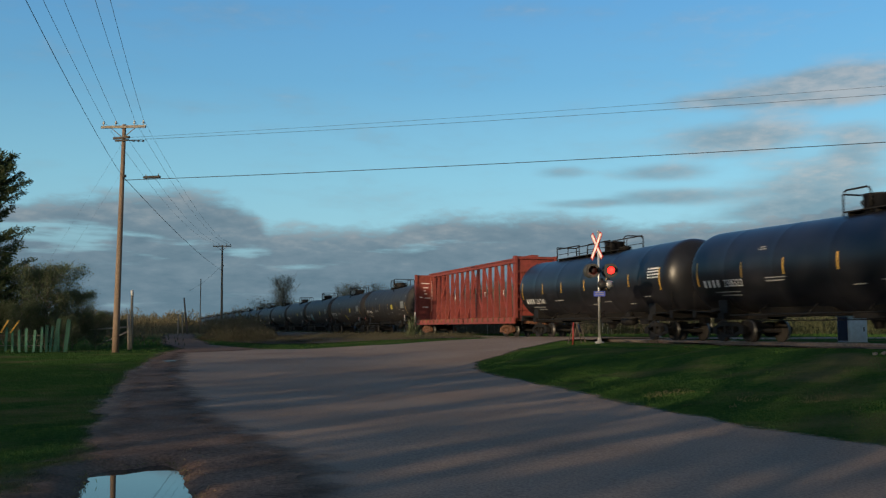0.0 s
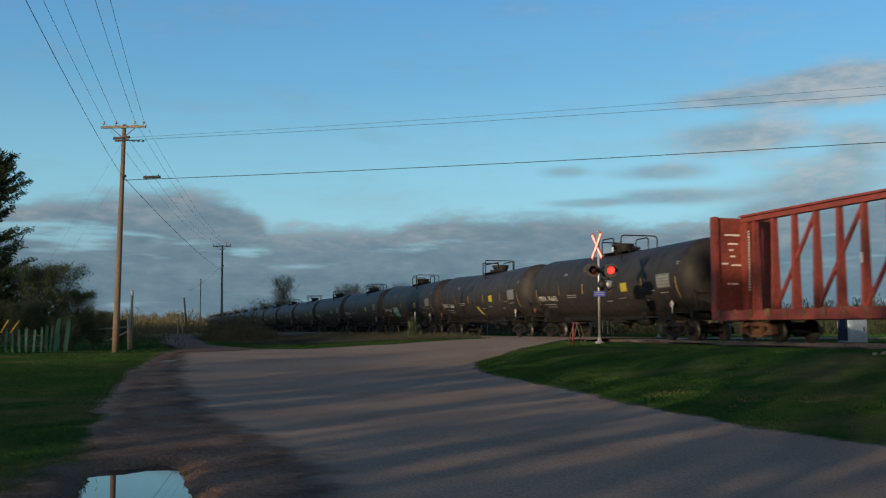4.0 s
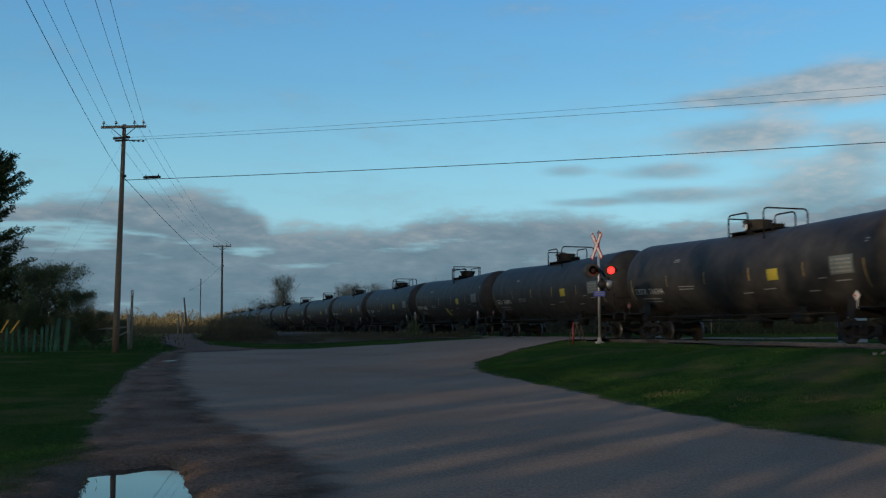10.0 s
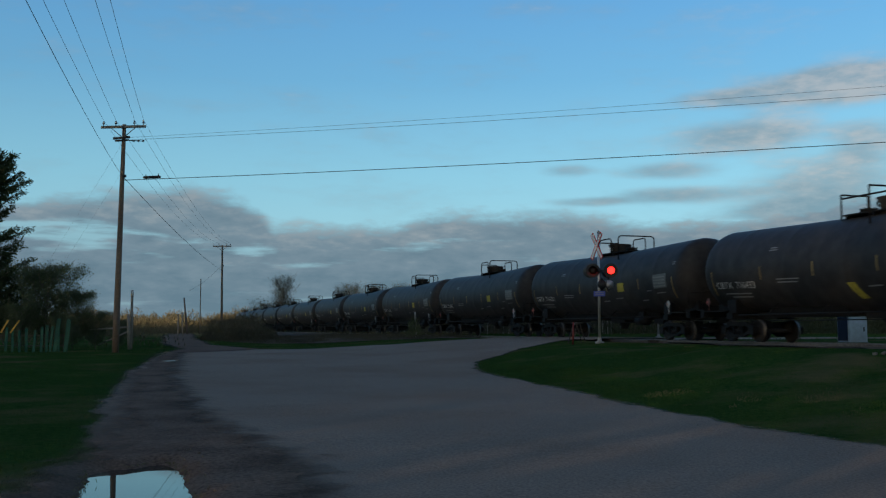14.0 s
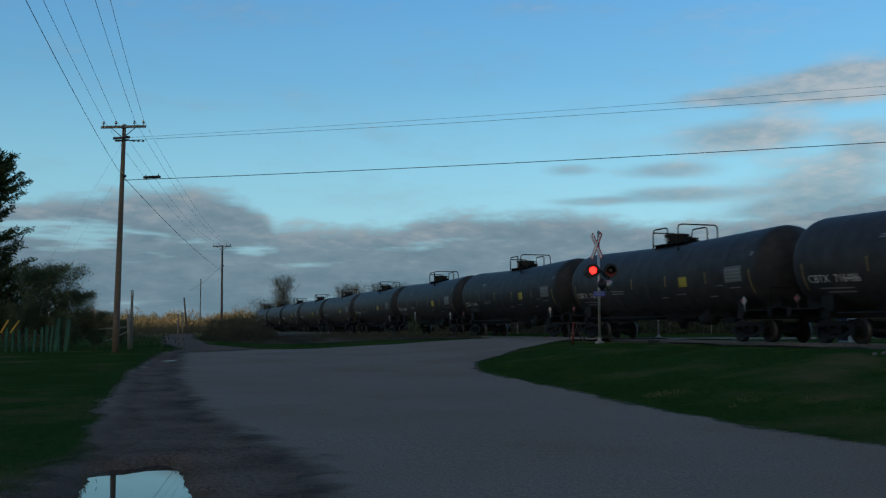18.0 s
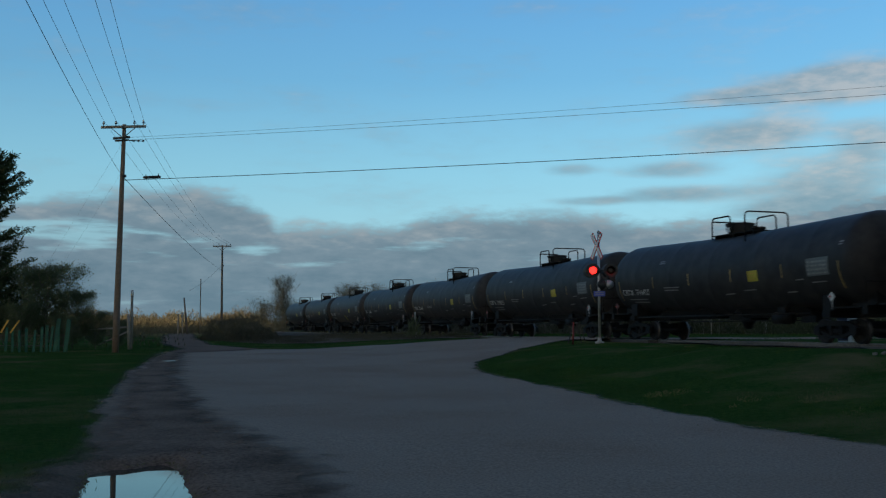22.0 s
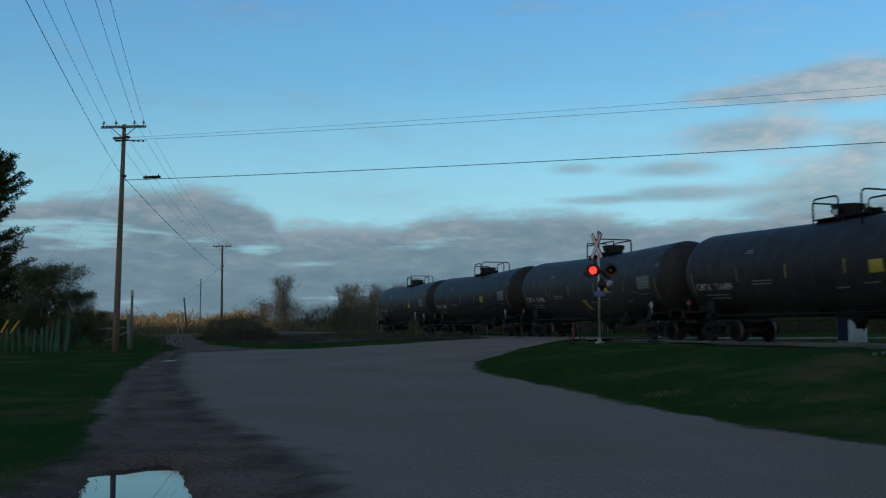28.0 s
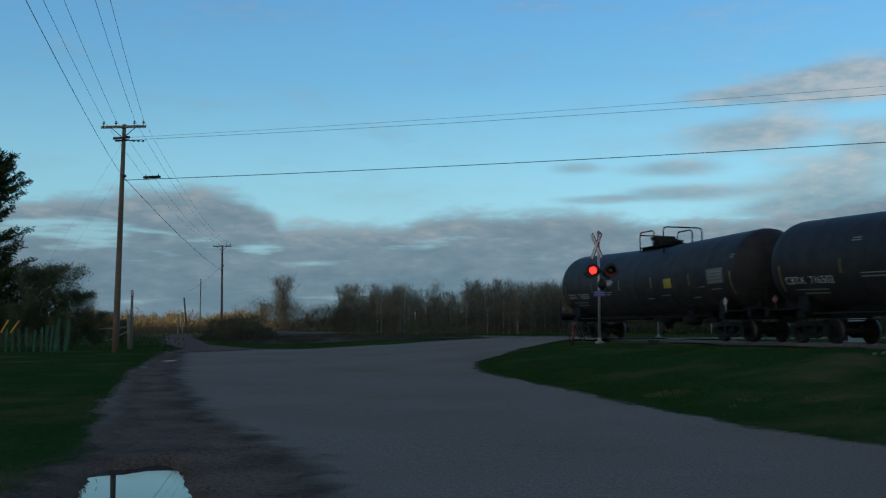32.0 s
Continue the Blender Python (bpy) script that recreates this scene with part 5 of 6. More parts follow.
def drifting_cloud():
    """An unseen cloud added to dim the low sun; thin at its leading side, thinning out again at its end."""
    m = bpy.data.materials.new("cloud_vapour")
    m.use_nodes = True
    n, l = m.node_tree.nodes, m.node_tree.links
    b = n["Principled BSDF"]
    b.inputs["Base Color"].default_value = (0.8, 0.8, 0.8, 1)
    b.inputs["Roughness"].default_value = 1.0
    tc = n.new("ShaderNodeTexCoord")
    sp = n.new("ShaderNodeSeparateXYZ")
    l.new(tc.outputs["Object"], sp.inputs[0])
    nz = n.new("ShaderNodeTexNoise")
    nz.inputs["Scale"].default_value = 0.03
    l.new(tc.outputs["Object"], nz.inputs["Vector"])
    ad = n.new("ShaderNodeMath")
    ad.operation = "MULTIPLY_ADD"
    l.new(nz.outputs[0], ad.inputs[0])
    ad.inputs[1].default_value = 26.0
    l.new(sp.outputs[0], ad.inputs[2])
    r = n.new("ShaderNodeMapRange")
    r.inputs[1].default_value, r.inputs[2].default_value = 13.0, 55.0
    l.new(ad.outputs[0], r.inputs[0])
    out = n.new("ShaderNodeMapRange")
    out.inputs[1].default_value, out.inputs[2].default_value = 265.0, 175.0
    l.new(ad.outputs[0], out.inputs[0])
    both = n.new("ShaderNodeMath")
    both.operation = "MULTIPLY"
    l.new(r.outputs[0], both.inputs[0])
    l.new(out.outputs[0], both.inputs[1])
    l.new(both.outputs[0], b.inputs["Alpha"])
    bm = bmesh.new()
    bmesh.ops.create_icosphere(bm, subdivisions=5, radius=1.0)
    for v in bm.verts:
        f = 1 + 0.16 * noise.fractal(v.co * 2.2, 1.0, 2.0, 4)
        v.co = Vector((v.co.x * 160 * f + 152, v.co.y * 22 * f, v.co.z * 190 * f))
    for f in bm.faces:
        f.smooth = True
    return tagged(new("drifting_cloud", mesh_of("drifting_cloud", bm, m)), "unseen grey cloud added to dim the low sun as it drifts", "cloud")


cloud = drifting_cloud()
# lead of the added cloud, timed to fade the sunlight over the ground
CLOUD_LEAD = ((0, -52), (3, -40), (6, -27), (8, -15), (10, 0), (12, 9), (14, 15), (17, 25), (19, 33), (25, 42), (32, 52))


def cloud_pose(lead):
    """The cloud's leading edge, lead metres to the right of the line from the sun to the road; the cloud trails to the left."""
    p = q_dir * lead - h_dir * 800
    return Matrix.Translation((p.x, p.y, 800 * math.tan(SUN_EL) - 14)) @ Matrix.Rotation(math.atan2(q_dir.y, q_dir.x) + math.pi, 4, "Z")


# ---- poles and wires ----
def insulator(parent, p):
    bm = bmesh.new()
    add_lathe(bm, [(0, 0.02), (0.08, 0.02), (0.09, 0.06), (0.13, 0.065), (0.16, 0.04), (0.2, 0.05), (0.24, 0.03)], "z", 10, p)
    part("insulator", bm, M_PORCELAIN, parent)


def utility_pole(x, y, h, lean_x, label, arm_turn, lower=True, wood=None):
    z = float(ground_z(x, y))
    t = thing("utility_pole", label, "utility pole", Matrix.Translation((x, y, z - 0.05)))
    bm = bmesh.new()
    add_tube(bm, [(lean_x * k / 6, 0, h * k / 6) for k in range(7)], [0.165 - 0.075 * k / 6 for k in range(7)], 14)
    part("pole", bm, wood or M_POLE, t)
    c, s = math.cos(arm_turn), math.sin(arm_turn)
    tops = []
    bm = bmesh.new()
    zt = h - 0.14
    add_beam(bm, (lean_x - c * 1.12, -s * 1.12 - 0.12, zt), (lean_x + c * 1.12, s * 1.12 - 0.12, zt), 0.09, 0.12)
    part("crossarm", bm, wood or M_WEATHERED, t)
    for k in (-1.0, -0.38, 0.55, 1.0):
        insulator(t, (lean_x + c * k, s * k - 0.12, zt + 0.06))
        tops.append(Vector((x + lean_x + c * k, y + s * k - 0.12, z + zt + 0.28)))
    for k in (-1, 1):
        bm = bmesh.new()
        add_beam(bm, (lean_x, -0.14, zt - 0.55), (lean_x + c * k * 0.62, s * k * 0.62 - 0.14, zt - 0.05), 0.02, 0.035)
        part("brace", bm, M_OLD_POLE, t)
    if lower:
        bm = bmesh.new()
        add_beam(bm, (lean_x - 0.62, 0.35, h - 0.62), (lean_x + 0.42, -0.5, h - 0.72), 0.09, 0.11)
        add_beam(bm, (lean_x - 0.5, 0.28, h - 0.75), (lean_x + 0.34, -0.42, h - 0.85), 0.08, 0.08)
        part("lower_arm", bm, M_SLEEPER, t)
        for k in (0.5, 0.72, 0.95):
            bm = bmesh.new()
            add_tube(bm, [(lean_x + 0.2, -0.2, h - 0.8), (lean_x + k + 0.1, -0.2, h - 0.86)], 0.02, 6)
            add_lathe(bm, [(0, 0.03), (0.06, 0.06), (0.1, 0.03)], "x", 8, (lean_x + k, -0.2, h - 0.85))
            part("strain_insulator", bm, M_BLACK, t)
    bm = bmesh.new()
    add_tube(bm, [(lean_x * 0.75 + 0.1, -0.12, h * 0.77), (lean_x * 0.75 + 0.22, -0.14, h * 0.77)], 0.07, 8)
    part("cable_clamp", bm, M_BLACK, t)
    return t, tops, Vector((x + lean_x * 0.76, y - 0.1, z + h * 0.77))


def wire(a, b, sag, r, label="thin black overhead power wire", material=None, n=24):
    a, b = Vector(a), Vector(b)
    bm = bmesh.new()
    add_tube(bm, [a.lerp(b, k / n) - Vector((0, 0, 4 * sag * (k / n) * (1 - k / n))) for k in range(n + 1)], r, 5)
    return tagged(new("overhead_wire", mesh_of("overhead_wire", bm, material or M_CABLE)), label, "wire", group="overhead wires")


pole_a, tops_a, cab_a = utility_pole(-15.63, 46.6, 11.08, 0.14, "tall weathered wooden utility pole with a crossarm", -0.1)
pole_b, tops_b, cab_b = utility_pole(-26.1, 115, 10.75, -0.1, "distant wooden utility pole with a single crossarm", -0.1, False, M_OLD_POLE)
pole_c, tops_c, cab_c = utility_pole(2.4, -22, 11.3, 0.0, "wooden utility pole behind the road", -0.25)
pole_d, tops_d, cab_d = utility_pole(34, 35.0, 11.2, 0.0, "wooden utility pole past the crossing", 1.3)
for a, b in zip(tops_a, tops_b):
    wire(a, b, 1.1, 0.0065)
for a, b in zip(tops_a, tops_c):
    wire(a, b, 0.9, 0.0075)
wire(cab_a, cab_b + Vector((0, 0, -0.6)), 0.4, 0.015, "black overhead telephone cable")
wire(cab_a, cab_c + Vector((0.2, 0, -0.1)), 0.9, 0.0085, "black overhead telephone cable")
far_end = Vector((34, 34.9, 9.55))
wire(cab_a + Vector((0.1, 0, -0.25)), far_end, 0.22, 0.016, "black overhead telephone cable", n=40)
wire(tops_a[1] + Vector((0.4, 0, -0.98)), Vector((34, 34.9, 11.52)), 0.24, 0.008)
wire(tops_a[1] + Vector((0.6, 0, -0.85)), Vector((34, 34.9, 11.97)), 0.24, 0.006)
wire(Vector((-15.55, 46.6, 10.6)), Vector((-36, 79, 0.5)), 0.0, 0.003)
wire(Vector((-15.6, 46.6, 9.1)), Vector((-33, 75, 0.5)), 0.0, 0.003)
wire(cab_b, Vector((-36, 138, 7.0)), 0.3, 0.012)

# the splice case hung from the cable beside the pole
case = thing("splice_case", "dark cable splice case hanging from the telephone cable", "splice case", Matrix.Translation((-13.95, 46.15, 8.84)) @ Matrix.Rotation(-0.23, 4, "Z"))
bm = bmesh.new()
add_lathe(bm, [(-0.48, 0.02), (-0.44, 0.055), (-0.38, 0.07), (0.38, 0.07), (0.44, 0.055), (0.48, 0.02)], "x", 12)
part("case", bm, M_BLACK, case)
for x in (-0.32, 0.34):
    bm = bmesh.new()
    add_beam(bm, (x, 0, 0.05), (x, 0, 0.16), 0.03, 0.02, (0, 1, 0))
    part("hanger", bm, M_BLACK, case)

# ---- crossing signals ----
SPIN = []                               # (disc, its local pose, lit first?)


def signal_lamp(parent, at, turn, live, first):
    """A round flasher with its backing, hood and a disc that turns its lit face out."""
    bm = bmesh.new()
    m = Matrix.Translation(at) @ Matrix.Rotation(turn, 4, "Z")
    add_lathe(bm, [(0.02, 0.29), (0.035, 0.29), (0.05, 0.17), (0.24, 0.14), (0.26, 0.03)], "y", 22)
    bmesh.ops.transform(bm, matrix=m, verts=bm.verts[:])
    head = part("lamp", bm, M_BLACK, parent, "black round flasher with a hood")
    bm = bmesh.new()
    ring = []
    for k in range(15):
        a = math.pi * (-0.12 + 1.24 * k / 14)
        for y, r in ((0.02, 0.165), (-0.3, 0.175)):
            ring.append(bm.verts.new((math.cos(a) * r, y, math.sin(a) * r)))
    for k in range(14):
        bm.faces.new((ring[2 * k], ring[2 * k + 2], ring[2 * k + 3], ring[2 * k + 1]))
    bmesh.ops.solidify(bm, geom=bm.faces[:], thickness=0.006)
    bmesh.ops.transform(bm, matrix=m, verts=bm.verts[:])
    part("hood", bm, M_BLACK, head)
    bm = bmesh.new()
    add_lathe(bm, [(-0.03, 0.04), (-0.028, 0.15), (0.0, 0.155)], "y", 20)
    k = len(bm.faces)
    add_lathe(bm, [(0.0015, 0.168), (0.004, 0.168), (0.006, 0.155), (0.022, 0.14), (0.024, 0.03)], "y", 20)
    for f in bm.faces[:]:
        f.material_index = 1 if f.calc_center_median().y > 0.001 else 0
    me = mesh_of("lens", bm, M_LIT, M_LENS_DARK)
    lens = part("lens", me, None, parent, "round red lens")
    rest = Matrix.Translation(Vector(at) + Matrix.Rotation(turn, 3, "Z") @ Vector((0, -0.03, 0))) @ Matrix.Rotation(turn, 4, "Z")
    lens.matrix_basis = rest if first else rest @ Matrix.Rotation(math.pi, 4, "Z")
    if live:
        SPIN.append((lens, rest, first))


def crossing_signal(p, face, lamp_turn, label):
    """face: the way the crossed boards look; lamp_turn: the way the flashers look, as a turn from -y."""
    t = thing("crossing_signal", label, "crossing signal", Matrix.Translation(p), group="crossing signals")
    bm = bmesh.new()
    add_tube(bm, [(0, 0, 0.1), (0, 0, 4.62)], 0.055, 12)
    add_lathe(bm, [(4.6, 0.06), (4.64, 0.07), (4.68, 0.02)], "z", 12)
    part("mast", bm, M_GALV, t)
    bm = bmesh.new()
    add_lathe(bm, [(-0.25, 0.2), (0.0, 0.2), (0.05, 0.18), (0.07, 0.09), (0.2, 0.075), (0.22, 0.05)], "z", 12)
    part("base", bm, M_CONCRETE, t)
    for a in (0.97, -0.97):
        bm = bmesh.new()
        add_box(bm, -0.64, 0.64, -0.012, 0.012, -0.10, 0.10)
        m = Matrix.Translation((0, 0, 4.02)) @ Matrix.Rotation(face, 4, "Z") @ Matrix.Translation((0, -0.075 if a > 0 else -0.1, 0)) @ Matrix.Rotation(a, 4, "Y")
        bmesh.ops.transform(bm, matrix=m, verts=bm.verts[:])
        board = part("crossbuck_board", bm, M_SIGN_RED, t, "white board with a red border")
        bm = bmesh.new()
        add_box(bm, -0.60, 0.60, -0.016, 0.016, -0.062, 0.062)
        bmesh.ops.transform(bm, matrix=m, verts=bm.verts[:])
        part("white_face", bm, M_SIGN_WHITE, board)
    c, s = math.cos(lamp_turn), math.sin(lamp_turn)
    bm = bmesh.new()
    add_tube(bm, [(-0.4 * c, -0.4 * s, 3.0), (0.52 * c, 0.52 * s, 3.0)], 0.035, 8)
    add_lathe(bm, [(2.9, 0.09), (3.1, 0.09)], "z", 12)
    part("lamp_arm", bm, M_BLACK, t)
    f = Vector((s, -c, 0)) * 0.09
    signal_lamp(t, Vector((-0.24 * c, -0.24 * s, 3.0)) + f, lamp_turn, True, False)
    signal_lamp(t, Vector((0.5 * c, 0.5 * s, 3.0)) + f, lamp_turn, True, True)
    for k in (-0.46, 0.3):
        bm = bmesh.new()
        add_lathe(bm, [(0.16, 0.04), (0.18, 0.15), (0.3, 0.18), (0.31, 0.30), (0.325, 0.30)], "y", 22)
        bmesh.ops.transform(bm, matrix=Matrix.Translation((k * c, k * s, 3.0)) @ Matrix.Rotation(lamp_turn - 0.3, 4, "Z"), verts=bm.verts[:])
        part("rear_lamp", bm, M_LAMP_BACK, t, "grey back of a flasher facing away")
    # the pair that looks down the other road
    for k, turn, shell in ((0.10, lamp_turn + 1.2, M_BLACK), (0.38, lamp_turn + 1.2, M_GALV)):
        bm = bmesh.new()
        add_lathe(bm, [(-0.2, 0.12), (0.0, 0.2), (0.02, 0.2), (0.1, 0.15), (0.2, 0.04)], "y", 18)
        bmesh.ops.transform(bm, matrix=Matrix.Translation((k, -0.05, 2.42)) @ Matrix.Rotation(turn, 4, "Z"), verts=bm.verts[:])
        lamp = part("side_lamp", bm, shell, t, "black backing of a side flasher" if shell is M_BLACK else "silvery shell of a side flasher")
        bm = bmesh.new()
        add_lathe(bm, [(0.0, 0.27), (0.02, 0.27)], "y", 20)
        bmesh.ops.transform(bm, matrix=Matrix.Translation((k + 0.03, 0.0, 2.42)) @ Matrix.Rotation(turn, 4, "Z"), verts=bm.verts[:])
        part("backing_disc", bm, M_BLACK, lamp)
    bm = bmesh.new()
    add_tube(bm, [(0, 0, 2.42), (0.4, -0.05, 2.42)], 0.03, 8)
    part("side_arm", bm, M_BLACK, t)
    bm = bmesh.new()
    add_box(bm, -0.24, 0.24, -0.085, -0.07, 1.92, 2.14)
    plate = part("plate", bm, M_SIGN_BLUE, t, "small blue notice plate")
    bm = bmesh.new()
    for z in (1.98, 2.06):
        add_box(bm, -0.18, 0.18, -0.089, -0.084, z, z + 0.03)
    part("lettering", bm, M_GREY_TEXT, plate)
    return t


crossing_signal((6.5, 40.5, 1.02), radians(-65), radians(-8), "red-flashing railway crossing signal with a white crossbuck on a steel mast")
crossing_signal((12.25, 55.5, 1.10), radians(62), radians(78), "second red-flashing crossing signal beyond the track")

# relay cabinet beyond the track
cab = thing("relay_cabinet", "pale blue-grey steel relay cabinet beside the track", "cabinet", Matrix.Translation((16.95, 40.4, 0.99)) @ Matrix.Rotation(radians(8), 4, "Z"))
bm = bmesh.new()
add_box(bm, -0.42, 0.42, -0.4, 0.4, 0.06, 1.12)
bmesh.ops.bevel(bm, geom=bm.edges[:], offset=0.015, segments=1)
part("body", bm, M_CABINET, cab)
bm = bmesh.new()
add_box(bm, -0.46, 0.46, -0.46, 0.46, 1.12, 1.16)
part("roof", bm, M_CABINET, cab)
bm = bmesh.new()
add_box(bm, -0.37, 0.37, -0.42, -0.4, 0.14, 1.06)
door = part("door", bm, M_CABINET, cab)
bm = bmesh.new()
add_box(bm, 0.24, 0.28, -0.45, -0.42, 0.5, 0.68)
part("handle", bm, M_BLACK, door)
# the left side's shade, put on as a thin navy sheet
bm = bmesh.new()
add_box(bm, -0.435, -0.42, -0.36, 0.36, 0.12, 1.08)
part("side_panel", bm, M_CABINET_SHADE, cab, "navy sheet painting the cabinet's shaded side")
bm = bmesh.new()
add_box(bm, -0.46, 0.46, -0.45, 0.45, -0.15, 0.06)
part("plinth", bm, M_CONCRETE, cab)

# ---- posts, fences, stakes ----
def stake(name, label, x, y, h, r, lean, material, n=8, category="post", group=""):
    t = thing(name, label, category, Matrix.Translation((x, y, float(ground_z(x, y)) - 0.04)), group=group)
    bm = bmesh.new()
    add_tube(bm, [(0, 0, 0), (lean * h * 0.5, 0, h * 0.5), (lean * h, 0, h)], [r, r * 0.95, r * 0.85], n)
    part("shaft", bm, material, t)
    return t


tip = stake("wooden_post", "tall grey wooden post with a pale cut top", -17.35, 54.3, 3.3, 0.085, 0.0, M_WEATHERED)
bm = bmesh.new()
add_tube(bm, [(0, 0, 3.02), (0, 0, 3.34)], [0.09, 0.078], 8)
part("pale_top", bm, M_SIGN_WHITE, tip, "pale bare wood top")
p = stake("wooden_post", "leaning weathered fence post with broken rails", -17.35, 54.0, 2.0, 0.09, -0.05, M_WEATHERED)
for a, b in (((-0.1, 0, 1.28), (-1.65, 0.3, 1.18)), ((-0.05, 0, 1.05), (-1.75, 0.2, 0.3)), ((-0.6, 0.1, 1.22), (-2.6, 0.4, 1.12))):
    bm = bmesh.new()
    add_tube(bm, [a, b], [0.05, 0.04], 7)
    part("rail", bm, M_WEATHERED, p)
stake("thin_pole", "thin bare pole standing in the brush", -34.9, 140, 8.0, 0.075, 0.0, M_OLD_POLE, category="pole")
stake("leaning_pole", "dark leaning pole beside the lane", -35.9, 137, 5.2, 0.13, -0.11, M_BARK, category="pole")
stake("wooden_post", "pale post beside the lane", -32.6, 120, 2.7, 0.09, 0.0, M_WEATHERED)
stake("wooden_post", "pale post beside the lane", -32.05, 120, 2.9, 0.09, -0.02, M_WEATHERED)
w = stake("birch_stake", "pale birch stake in a clump of weeds", -1.75, 64.5, 1.75, 0.06, -0.06, M_BIRCH, category="stake")
c = rng.normal(0, 0.24, (420, 3)) * np.array([1, 0.6, 0]) + np.array([-0.16, -0.1, 0.0])
c[:, 2] = rng.uniform(0, 1.3, 420) * np.exp(-((c[:, 0] + 0.16) / 0.4) ** 2)
part("weed_clump", blade_mesh("weed_clump", [slivers(c, rng.normal(0, 0.3, (420, 3)) + np.array([0, 0, 1.0]), rng.uniform(0.15, 0.6, 420), np.full(420, 0.03))], M_BUSH), None, w, "tall yellowish-green weeds")
stake("marker_stake", "thin red marker stake beside the road", 5.4, 40.6, 0.95, 0.035, 0.03, M_STAKE_RED, category="stake")
tr = thing("sawhorse", "dark metal trestle beside the crossing", "trestle", Matrix.Translation((5.75, 41.9, float(ground_z(5.75, 41.9)))))
for a in (-1, 1):
    for b in (-1, 1):
        bm = bmesh.new()
        add_beam(bm, (a * 0.05 + 0.1 * b, b * 0.2, 0.85), (a * 0.3 + 0.12 * b, b * 0.25, -0.05), 0.035, 0.035)
        part("leg", bm, M_SLEEPER, tr)
bm = bmesh.new()
add_beam(bm, (0, -0.35, 0.86), (0, 0.35, 0.86), 0.06, 0.06)
part("top_bar", bm, M_SLEEPER, tr)

fence = thing("picket_fence", "old green-painted picket fence with leaning boards", "fence", Matrix.Translation((-19.6, 48.2, 0.42)))
random.seed(4)
for x, h, w_, lean in ((-3.1, 1.15, 0.12, 0.03), (-2.75, 1.2, 0.12, 0.0), (-2.4, 1.15, 0.11, 0.0), (-2.0, 1.25, 0.13, 0.02), (-1.65, 1.2, 0.12, 0.0), (-1.3, 1.1, 0.12, -0.02), (-0.95, 1.2, 0.13, 0.0), (-0.6, 1.1, 0.12, 0.02),
                      (-0.25, 1.25, 0.13, 0.02), (0.02, 1.35, 0.14, 0.03), (0.2, 1.3, 0.12, 0.08), (0.42, 1.68, 0.2, 0.1), (0.62, 1.2, 0.1, 0.02), (0.95, 1.64, 0.2, 0.09)):
    bm = bmesh.new()
    add_beam(bm, (x, random.uniform(-0.05, 0.05), -0.08), (x + lean * h, random.uniform(-0.1, 0.1), h), w_, 0.025, (0, 1, 0))
    part("picket", bm, M_FENCE_GREEN, fence)
for z in (0.35, 0.85):
    bm = bmesh.new()
    add_beam(bm, (-3.3, 0.12, z), (1.0, 0.12, z), 0.04, 0.05)
    part("fence_rail", bm, M_SLEEPER, fence)
for x0, x1 in ((-2.2, -1.85), (-1.72, -1.3)):
    bm = bmesh.new()
    add_beam(bm, (x0, -0.12, 0.98), (x1, -0.1, 1.6), 0.07, 0.03, (0, 1, 0))
    part("yellow_slat", bm, M_STICK_YELLOW, fence, "yellow slanted slat")
pool("small_puddle", -9.95, 35.6, 0.24, 0.42, float(ground_z(-9.95, 35.6)) + 0.072, "small shallow puddle at the road's edge")

# a few pale stones at the top of the bank
random.seed(12)
for x, y, r in ((10.3, 23.3, 0.06), (10.45, 23.2, 0.05), (10.2, 23.1, 0.045), (10.6, 23.4, 0.055)):
    bm = bmesh.new()
    bmesh.ops.create_icosphere(bm, subdivisions=2, radius=1.0)
    for v in bm.verts:
        v.co *= 1 + 0.35 * noise.noise(v.co * 1.3 + Vector((x * 9, y * 7, 0)))
        v.co = Vector((v.co.x * r * 1.3, v.co.y * r, v.co.z * r * 0.7))
    st = new("stone", mesh_of("stone", bm, M_SOIL_STONE))
    st.matrix_basis = Matrix.Translation((x, y, float(ground_z(x, y)) + 0.12)) @ Matrix.Rotation(x * 5, 4, "Z")
    tagged(st, "pale rough stone lying on the bank", "stone", group="stones on the bank")

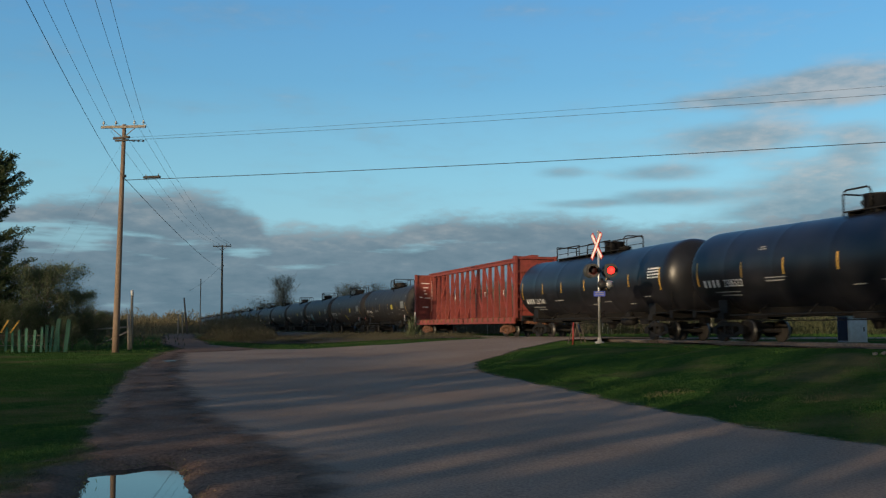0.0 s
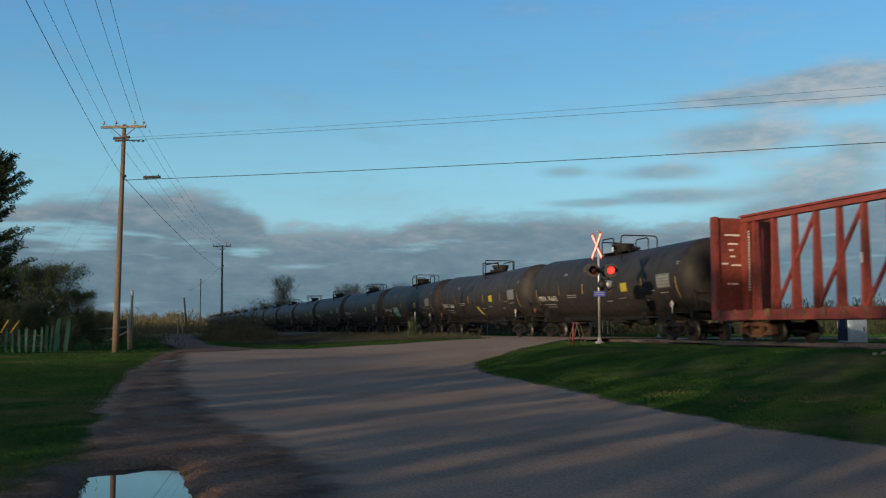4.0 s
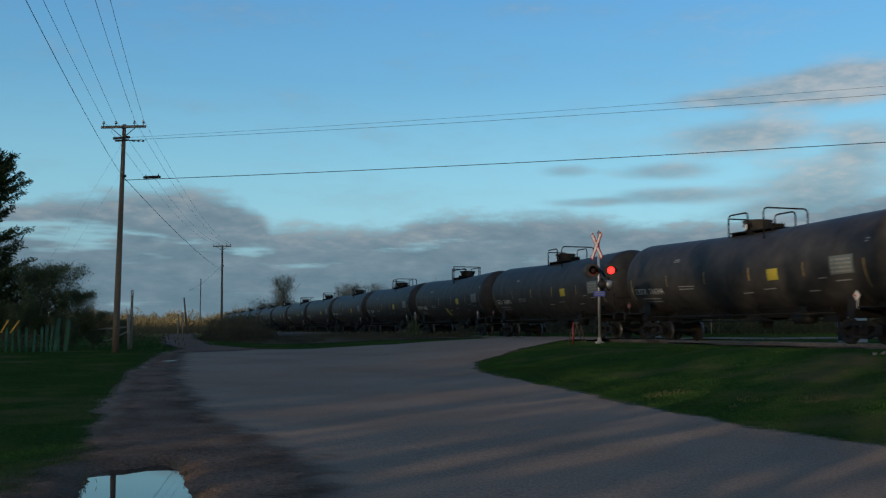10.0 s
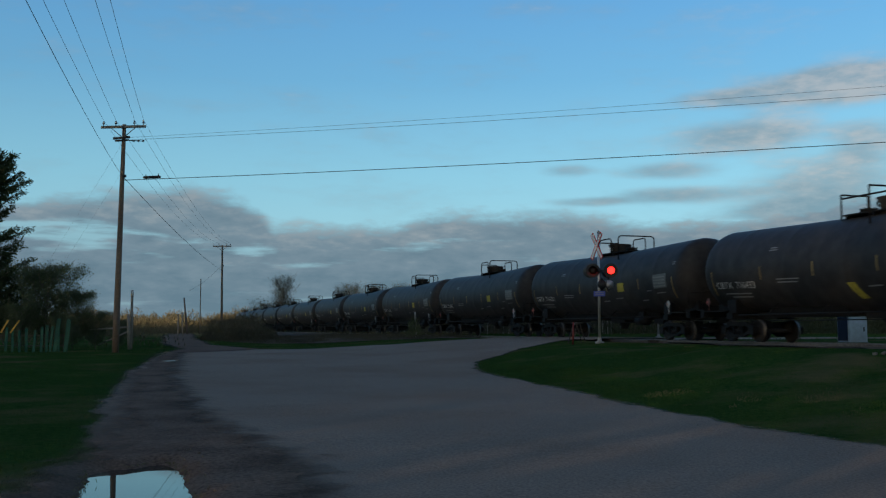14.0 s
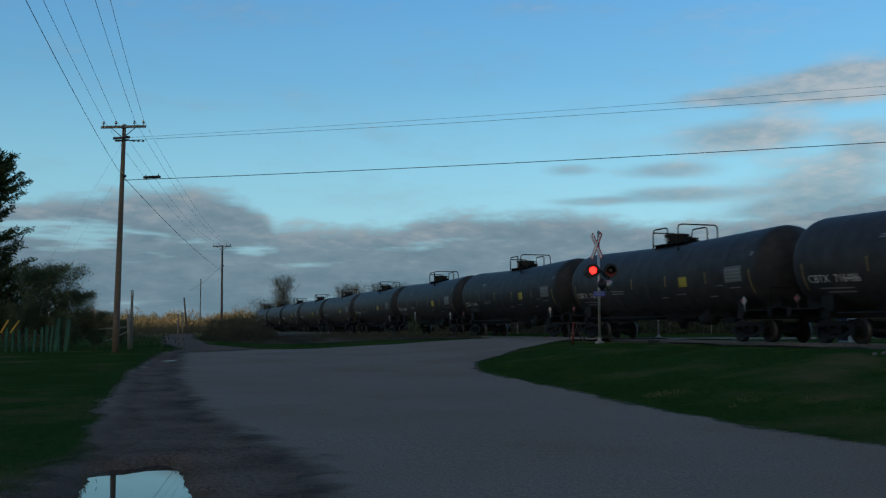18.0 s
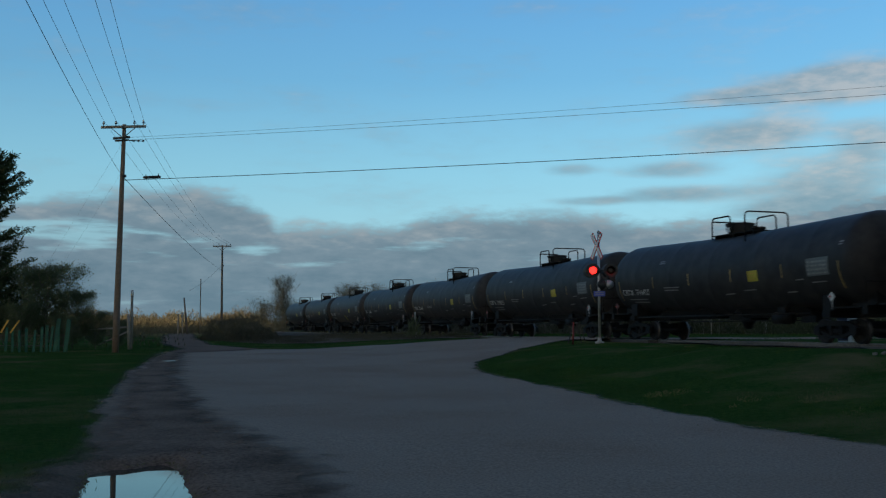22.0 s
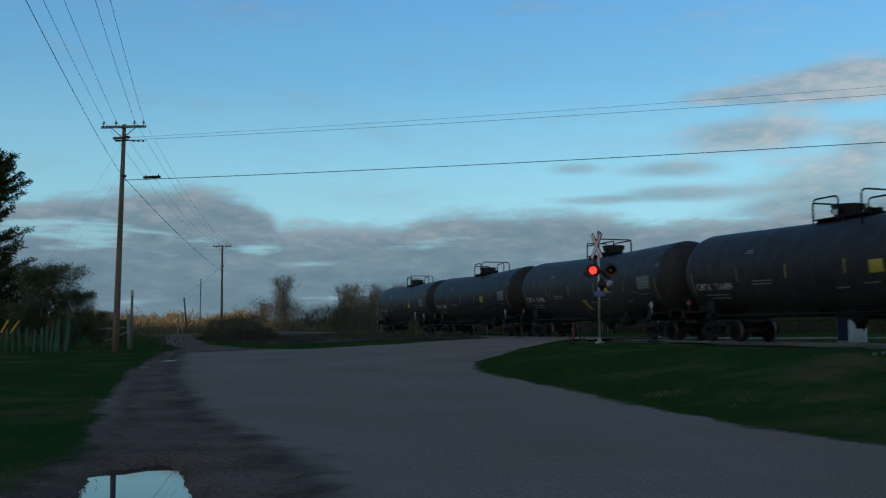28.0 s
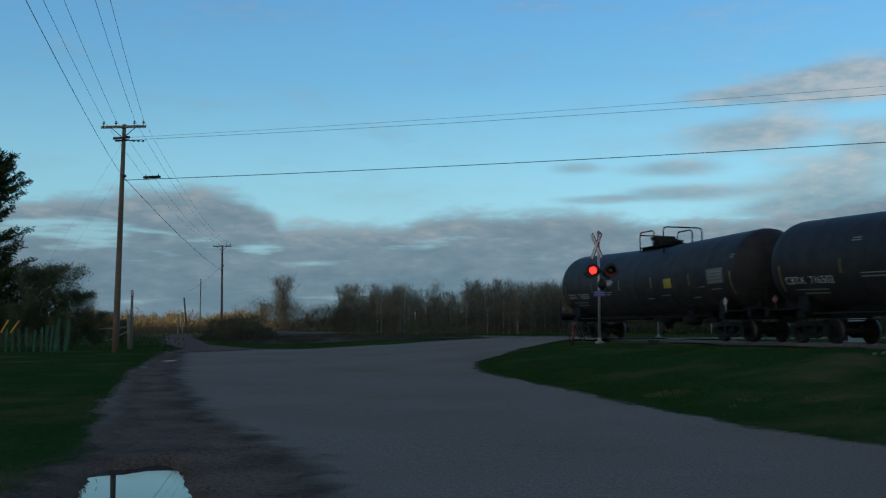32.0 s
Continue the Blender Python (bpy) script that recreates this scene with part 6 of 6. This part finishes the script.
# pebbles scattered over the dirt and along the road's edge
bm = bmesh.new()
bmesh.ops.create_icosphere(bm, subdivisions=1, radius=1.0)
base_v = np.array([v.co[:] for v in bm.verts])
base_f = np.array([[v.index for v in f.verts] for f in bm.faces])
bm.free()
vs, fs = [], []
gx_, gy_ = rng.uniform(-6.5, 4, 5000), rng.uniform(8, 20, 5000)
sd_ = inside_distance(gx_, gy_, SHOULDER)
ok_ = (sd_ > 0.5) & (puddle_dip(gx_, gy_) < 0.15)
for i, (x, y) in enumerate(zip(gx_[ok_], gy_[ok_])):
    r = rng.uniform(0.005, 0.016)
    lift = float(ground_z(x, y)) + 0.04 - 0.22 * float(puddle_dip(x, y)) + (0.03 if inside_distance(np.array([x]), np.array([y]), SHOULDER)[0] > 1.0 else 0)
    vs.append(base_v * r * rng.uniform(0.6, 1.2, 3) + np.array([x, y, lift]))
    fs.append(base_f + 12 * i)
me = bpy.data.meshes.new("pebbles")
me.from_pydata(np.concatenate(vs).tolist(), [], np.concatenate(fs).tolist())
me.materials.append(mat("pebble", (0.19, 0.14, 0.10), 0.9, var=0.5, scale=5))
tagged(new("pebbles", me), "loose pebbles on the dirt and gravel", "gravel", kind="stuff")


# ---- what moves ----
def motions():
    for c, g in TRAIN:
        walk(c, [(t, heading(CAR * (g - run))) for t, run in RUN])
    # wheels roll with the train; all the wheelsets at one end of a truck turn alike
    times = [k / FPS for k in range(32 * FPS + 1)]
    gone = [CAR * (np.interp(t, [r[0] for r in RUN], [r[1] for r in RUN]) - RUN[0][1]) for t in times]
    for side in (-0.88, 0.88):
        sets = [o for c, g in TRAIN for o in c.children_recursive if o.name.startswith("wheelset") and abs(o.location.x - side) < 0.01]
        walk(sets[0], [(t, pose(side, 0, 0.42, 0, math.degrees(d / 0.42), 0)) for t, d in zip(times, gone)])
        roll = sets[0].animation_data
        for o in sets[1:]:
            o.rotation_mode = "QUATERNION"
            keys = o.animation_data_create()
            keys.action = roll.action
            keys.action_slot = roll.action_slot
    walk(backdrop, [(0, pose(0, 0, 0, -0.1, 0, 0.35)), (32, pose(0, 0, 0, 0.12, 0, -0.4))])
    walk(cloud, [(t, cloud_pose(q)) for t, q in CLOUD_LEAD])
    # the flashers: the two sides show their lit face by turns
    switch = sorted([0.24 + 1.4265 * k for k in range(23)] + [0.93 + 1.428 * k for k in range(23)])
    for lens, rest, first in SPIN:
        turn = 0 if first else 180
        rows = [(0.0, rest @ pose(0, 0, 0, 0, 0, turn))]
        for s in switch:
            if s + 0.08 > 32:
                break
            for k in range(4):
                rows.append((s - 0.05 + k / 30, rest @ pose(0, 0, 0, 0, 0, turn + 60 * k)))
            turn += 180
        rows.append((32.0, rest @ pose(0, 0, 0, 0, 0, turn)))
        walk(lens, rows)


motions()
